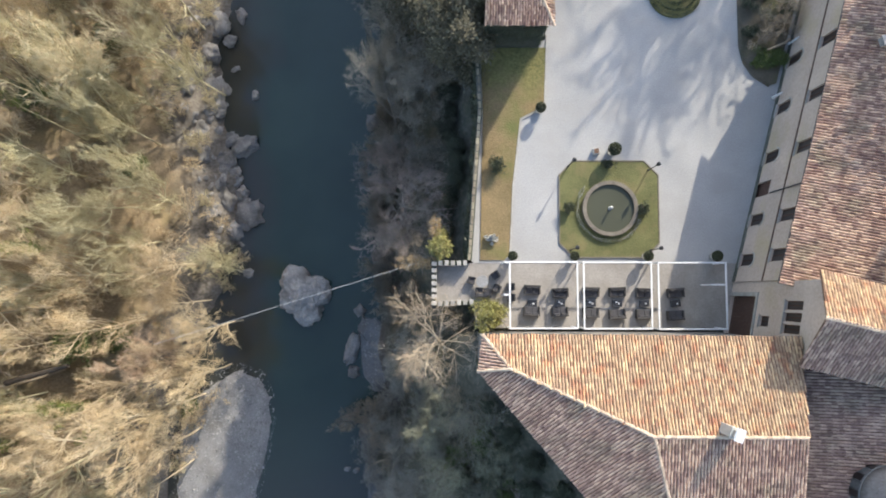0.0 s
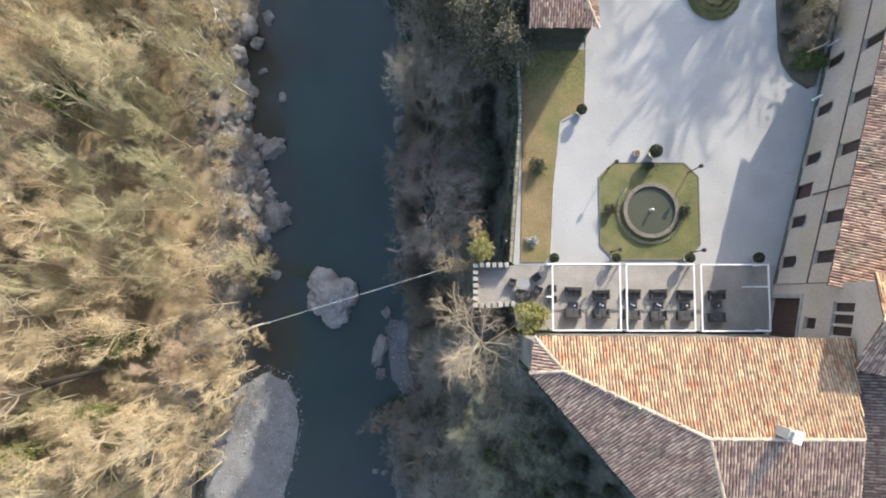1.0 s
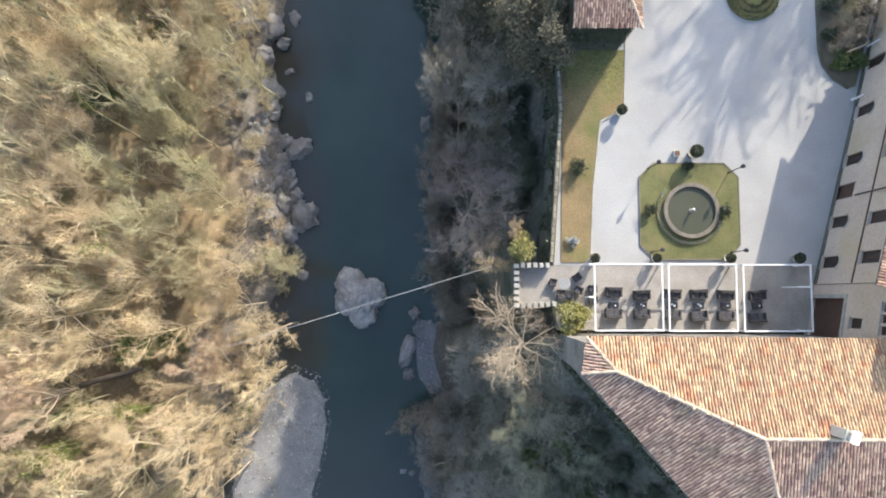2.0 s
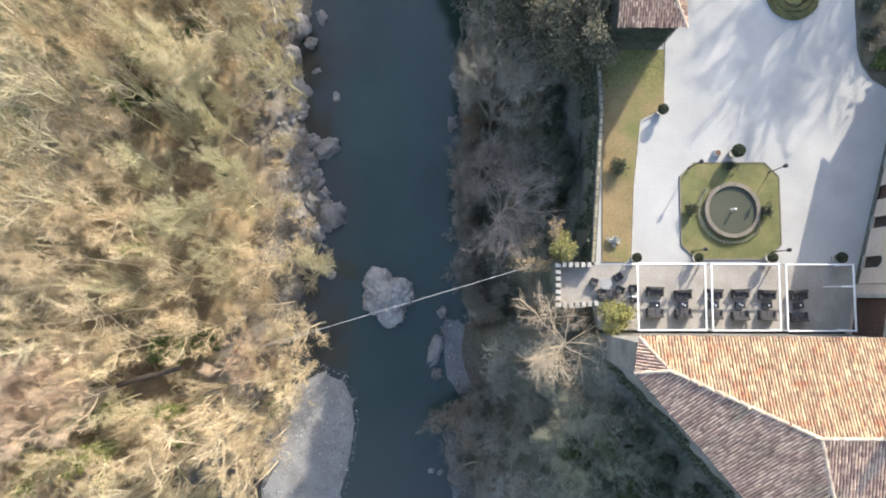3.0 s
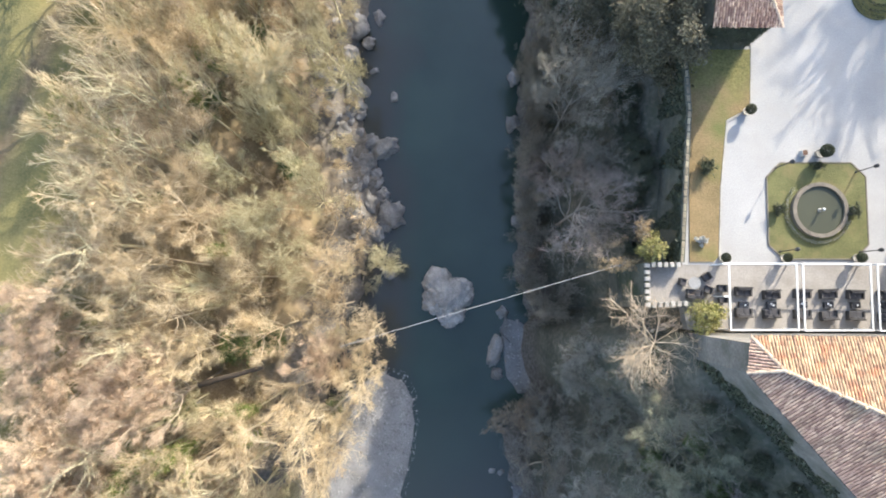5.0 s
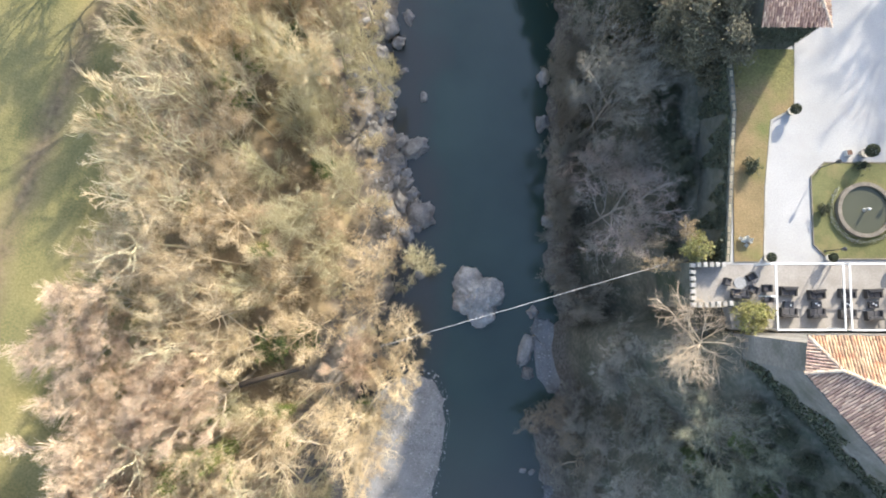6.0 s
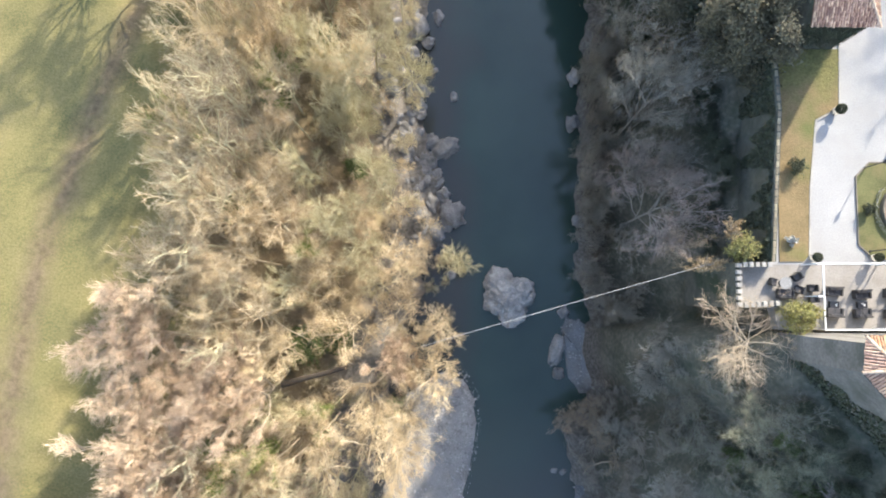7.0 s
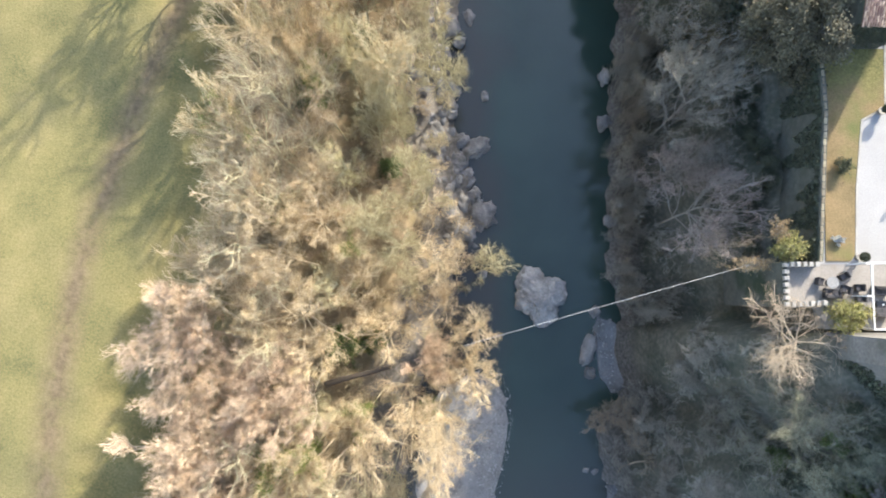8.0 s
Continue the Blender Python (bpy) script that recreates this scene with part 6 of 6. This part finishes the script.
def statue(x, y, turn):
    bm = lathe([(0.15, 0), (0.15, 0.1), (0.10, 0.14), (0.10, 0.5), (0.13, 0.55), (0.06, 0.62), (0.09, 0.9), (0.12, 1.1), (0.05, 1.3), (0.08, 1.42), (0.02, 1.6)], 14)
    ob = part("garden_statue", bm, CHINA, None, smooth=True, at=pose(x, y, 0.1, 0, 0, turn))
    tagged(ob, "small white garden statue on a plinth", "statue", "white garden statues")


statue(28.6, 16.9, 0)
statue(30.2, 21.7, 40)


# ---- pergola and terrace furniture ----
def pergola_bay():
    """One bay: four posts and four white beams."""
    ob = thing("pergola_bay", pose(0, 0, 0), "white metal pergola frame over the terrace", "pergola", "pergola bays")
    w, d, h = 5.62, 5.5, 2.6
    for x in (0.06, w - 0.06):
        for y in (0.06, d - 0.06):
            part("post", box(x - 0.05, x + 0.05, y - 0.05, y + 0.05, 0, h - 0.13, bevel=0.008), WHITE, ob)
    part("beam", box(0, w, 0, 0.12, h - 0.13, h, bevel=0.01), WHITE, ob)
    part("beam", box(0, w, d - 0.12, d, h - 0.13, h, bevel=0.01), WHITE, ob)
    part("rail", box(0, 0.12, 0.122, d - 0.122, h - 0.12, h - 0.005, bevel=0.01), WHITE, ob)
    part("rail", box(w - 0.12, w, 0.122, d - 0.122, h - 0.12, h - 0.005, bevel=0.01), WHITE, ob)
    return ob


bay = pergola_bay()
for i, x in enumerate((5.38, 11.40, 17.48)):
    m = pose(x, -2.9 - 0.03 * i, -0.03)
    if i == 0:
        bay.matrix_basis = m
    else:
        copy_thing(bay, m)
arm = thing("side_bracket", pose(21.95, 0.62, -0.03), "short white cross beam on the pergola", "beam")
part("arm", box(0, 1.08, 0, 0.14, 2.46, 2.6, bevel=0.01), WHITE, arm)
part("post", box(0.0, 0.1, 0.02, 0.12, 0, 2.46), WHITE, arm)
arm2 = thing("side_bracket", pose(4.95, -0.20, -0.03), "short white cross beam on the pergola", "beam")
part("arm", box(0, 0.42, 0, 0.14, 2.46, 2.6, bevel=0.01), WHITE, arm2)
part("post", box(0.0, 0.1, 0.02, 0.12, 0, 2.46), WHITE, arm2)
arm3 = thing("side_bracket", pose(4.95, 2.46, -0.03), "short white cross beam on the pergola", "beam")
part("arm", box(0, 0.42, 0, 0.12, 2.47, 2.6, bevel=0.01), WHITE, arm3)
part("post", box(0.0, 0.1, 0.01, 0.11, 0, 2.47), WHITE, arm3)


def sofa():
    """A two-seat wicker sofa that faces -y."""
    ob = thing("wicker_sofa", pose(0, 0, 0), "dark wicker two-seat sofa with grey cushions", "sofa", "terrace sofas")
    part("base", box(-0.68, 0.68, -0.38, 0.40, 0.06, 0.30, bevel=0.03), WICKER, ob)
    part("backrest", box(-0.68, 0.68, 0.26, 0.41, 0.305, 0.76, bevel=0.04), WICKER, ob)
    for x in (-1, 1):
        part("armrest", box(min(x * 0.68, x * 0.54), max(x * 0.68, x * 0.54), -0.38, 0.255, 0.305, 0.58, bevel=0.03), WICKER, ob)
        part("seat_cushion", box(min(x * 0.01, x * 0.53), max(x * 0.01, x * 0.53), -0.37, 0.25, 0.305, 0.42, bevel=0.04), CUSHION, ob, "grey seat cushion")
        part("back_cushion", box(min(x * 0.01, x * 0.52), max(x * 0.01, x * 0.52), 0.12, 0.255, 0.425, 0.72, bevel=0.05), CUSHION, ob)
        for y in (-0.32, 0.34):
            part("foot", box(x * 0.6 - 0.03, x * 0.6 + 0.03, y - 0.03, y + 0.03, 0, 0.06), IRON, ob)
    return ob


def low_table():
    ob = thing("coffee_table", pose(0, 0, 0), "low dark wicker coffee table with a glass top", "table", "terrace coffee tables")
    part("frame", box(-0.36, 0.36, -0.27, 0.27, 0.05, 0.36, bevel=0.03), WICKER, ob)
    part("tabletop", box(-0.39, 0.39, -0.30, 0.30, 0.364, 0.385, bevel=0.006), GLASSTOP, ob, "dark glass top")
    for x in (-0.3, 0.3):
        for y in (-0.21, 0.21):
            part("foot", box(x - 0.03, x + 0.03, y - 0.03, y + 0.03, 0, 0.05), IRON, ob)
    return ob


def cup():
    ob = thing("candle_bowl", pose(0, 0, 0), "small white china bowl on a coffee table", "bowl", "white bowls on the tables")
    part("bowl", lathe([(0.04, 0), (0.065, 0.04), (0.08, 0.1), (0.068, 0.1), (0.05, 0.05), (0.015, 0.025)], 16), CHINA, ob, smooth=True)
    return ob


def armchair():
    ob = thing("wicker_armchair", pose(0, 0, 0), "dark wicker armchair on the terrace", "armchair", "terrace armchairs")
    part("seat", box(-0.30, 0.30, -0.30, 0.30, 0.08, 0.36, bevel=0.03), WICKER, ob)
    part("cushion", box(-0.23, 0.23, -0.28, 0.2, 0.365, 0.45, bevel=0.03), CUSHION, ob, "grey seat cushion")
    part("backrest", box(-0.30, 0.30, 0.22, 0.34, 0.365, 0.82, bevel=0.04), WICKER, ob)
    for x in (-1, 1):
        part("armrest", box(min(x * 0.32, x * 0.24), max(x * 0.32, x * 0.24), -0.28, 0.215, 0.365, 0.60, bevel=0.025), WICKER, ob)
        for y in (-0.24, 0.26):
            part("leg", box(x * 0.26 - 0.025, x * 0.26 + 0.025, y - 0.025, y + 0.025, 0, 0.08), IRON, ob)
    return ob


def dining_table():
    ob = thing("round_table", pose(3.3, 0.98, -0.03), "round grey-topped terrace table", "table")
    part("tabletop", lathe([(0.02, 0.71), (0.50, 0.71), (0.52, 0.73), (0.50, 0.75), (0.02, 0.75)], 28), LEAD, ob)
    part("pedestal", lathe([(0.28, 0), (0.28, 0.03), (0.05, 0.06), (0.04, 0.71)], 16), IRON, ob)


sofa_kind, table_kind, cup_kind, chair_kind = sofa(), low_table(), cup(), armchair()
SETS = ((7.55, 0.28, -1.5), (9.92, 0.03, -1.56), (12.52, 0.10, -1.64), (14.74, 0.10, -1.74), (17.02, 0.02, -1.74), (19.68, 0.02, -1.86))
first = True
for i, (x, yn, ys) in enumerate(SETS):
    for k, (dx, y, turn) in enumerate(((0.0, yn, 0.0), (-0.05, ys, 180.0))):
        m = pose(x + dx, y, -0.03, 0, 0, turn + (3 if i % 2 else -2))
        if first:
            sofa_kind.matrix_basis = m
            first = False
        else:
            copy_thing(sofa_kind, m)
    m = pose(x, -0.85, -0.03, 0, 0, -3 + 2 * i)
    n = pose(x + 0.08, -0.87, 0.356, 0, 0, 30 * i)
    if i == 0:
        table_kind.matrix_basis, cup_kind.matrix_basis = m, n
    else:
        copy_thing(table_kind, m)
        copy_thing(cup_kind, n)
        if i in (1, 2, 3):
            copy_thing(cup_kind, pose(x - 0.12, -0.75, 0.356, 0, 0, 50))
for i, (x, y, turn) in enumerate([(2.42, 1.08, 75), (4.42, 1.52, -55), (4.55, 0.42, -110), (5.72, 0.55, -90), (5.75, -0.35, -90)]):
    m = pose(x, y, -0.03, 0, 0, turn)
    if i == 0:
        chair_kind.matrix_basis = m
    else:
        copy_thing(chair_kind, m)
dining_table()
copy_thing(sofa_kind, pose(3.42, 0.08, -0.03, 0, 0, 176))
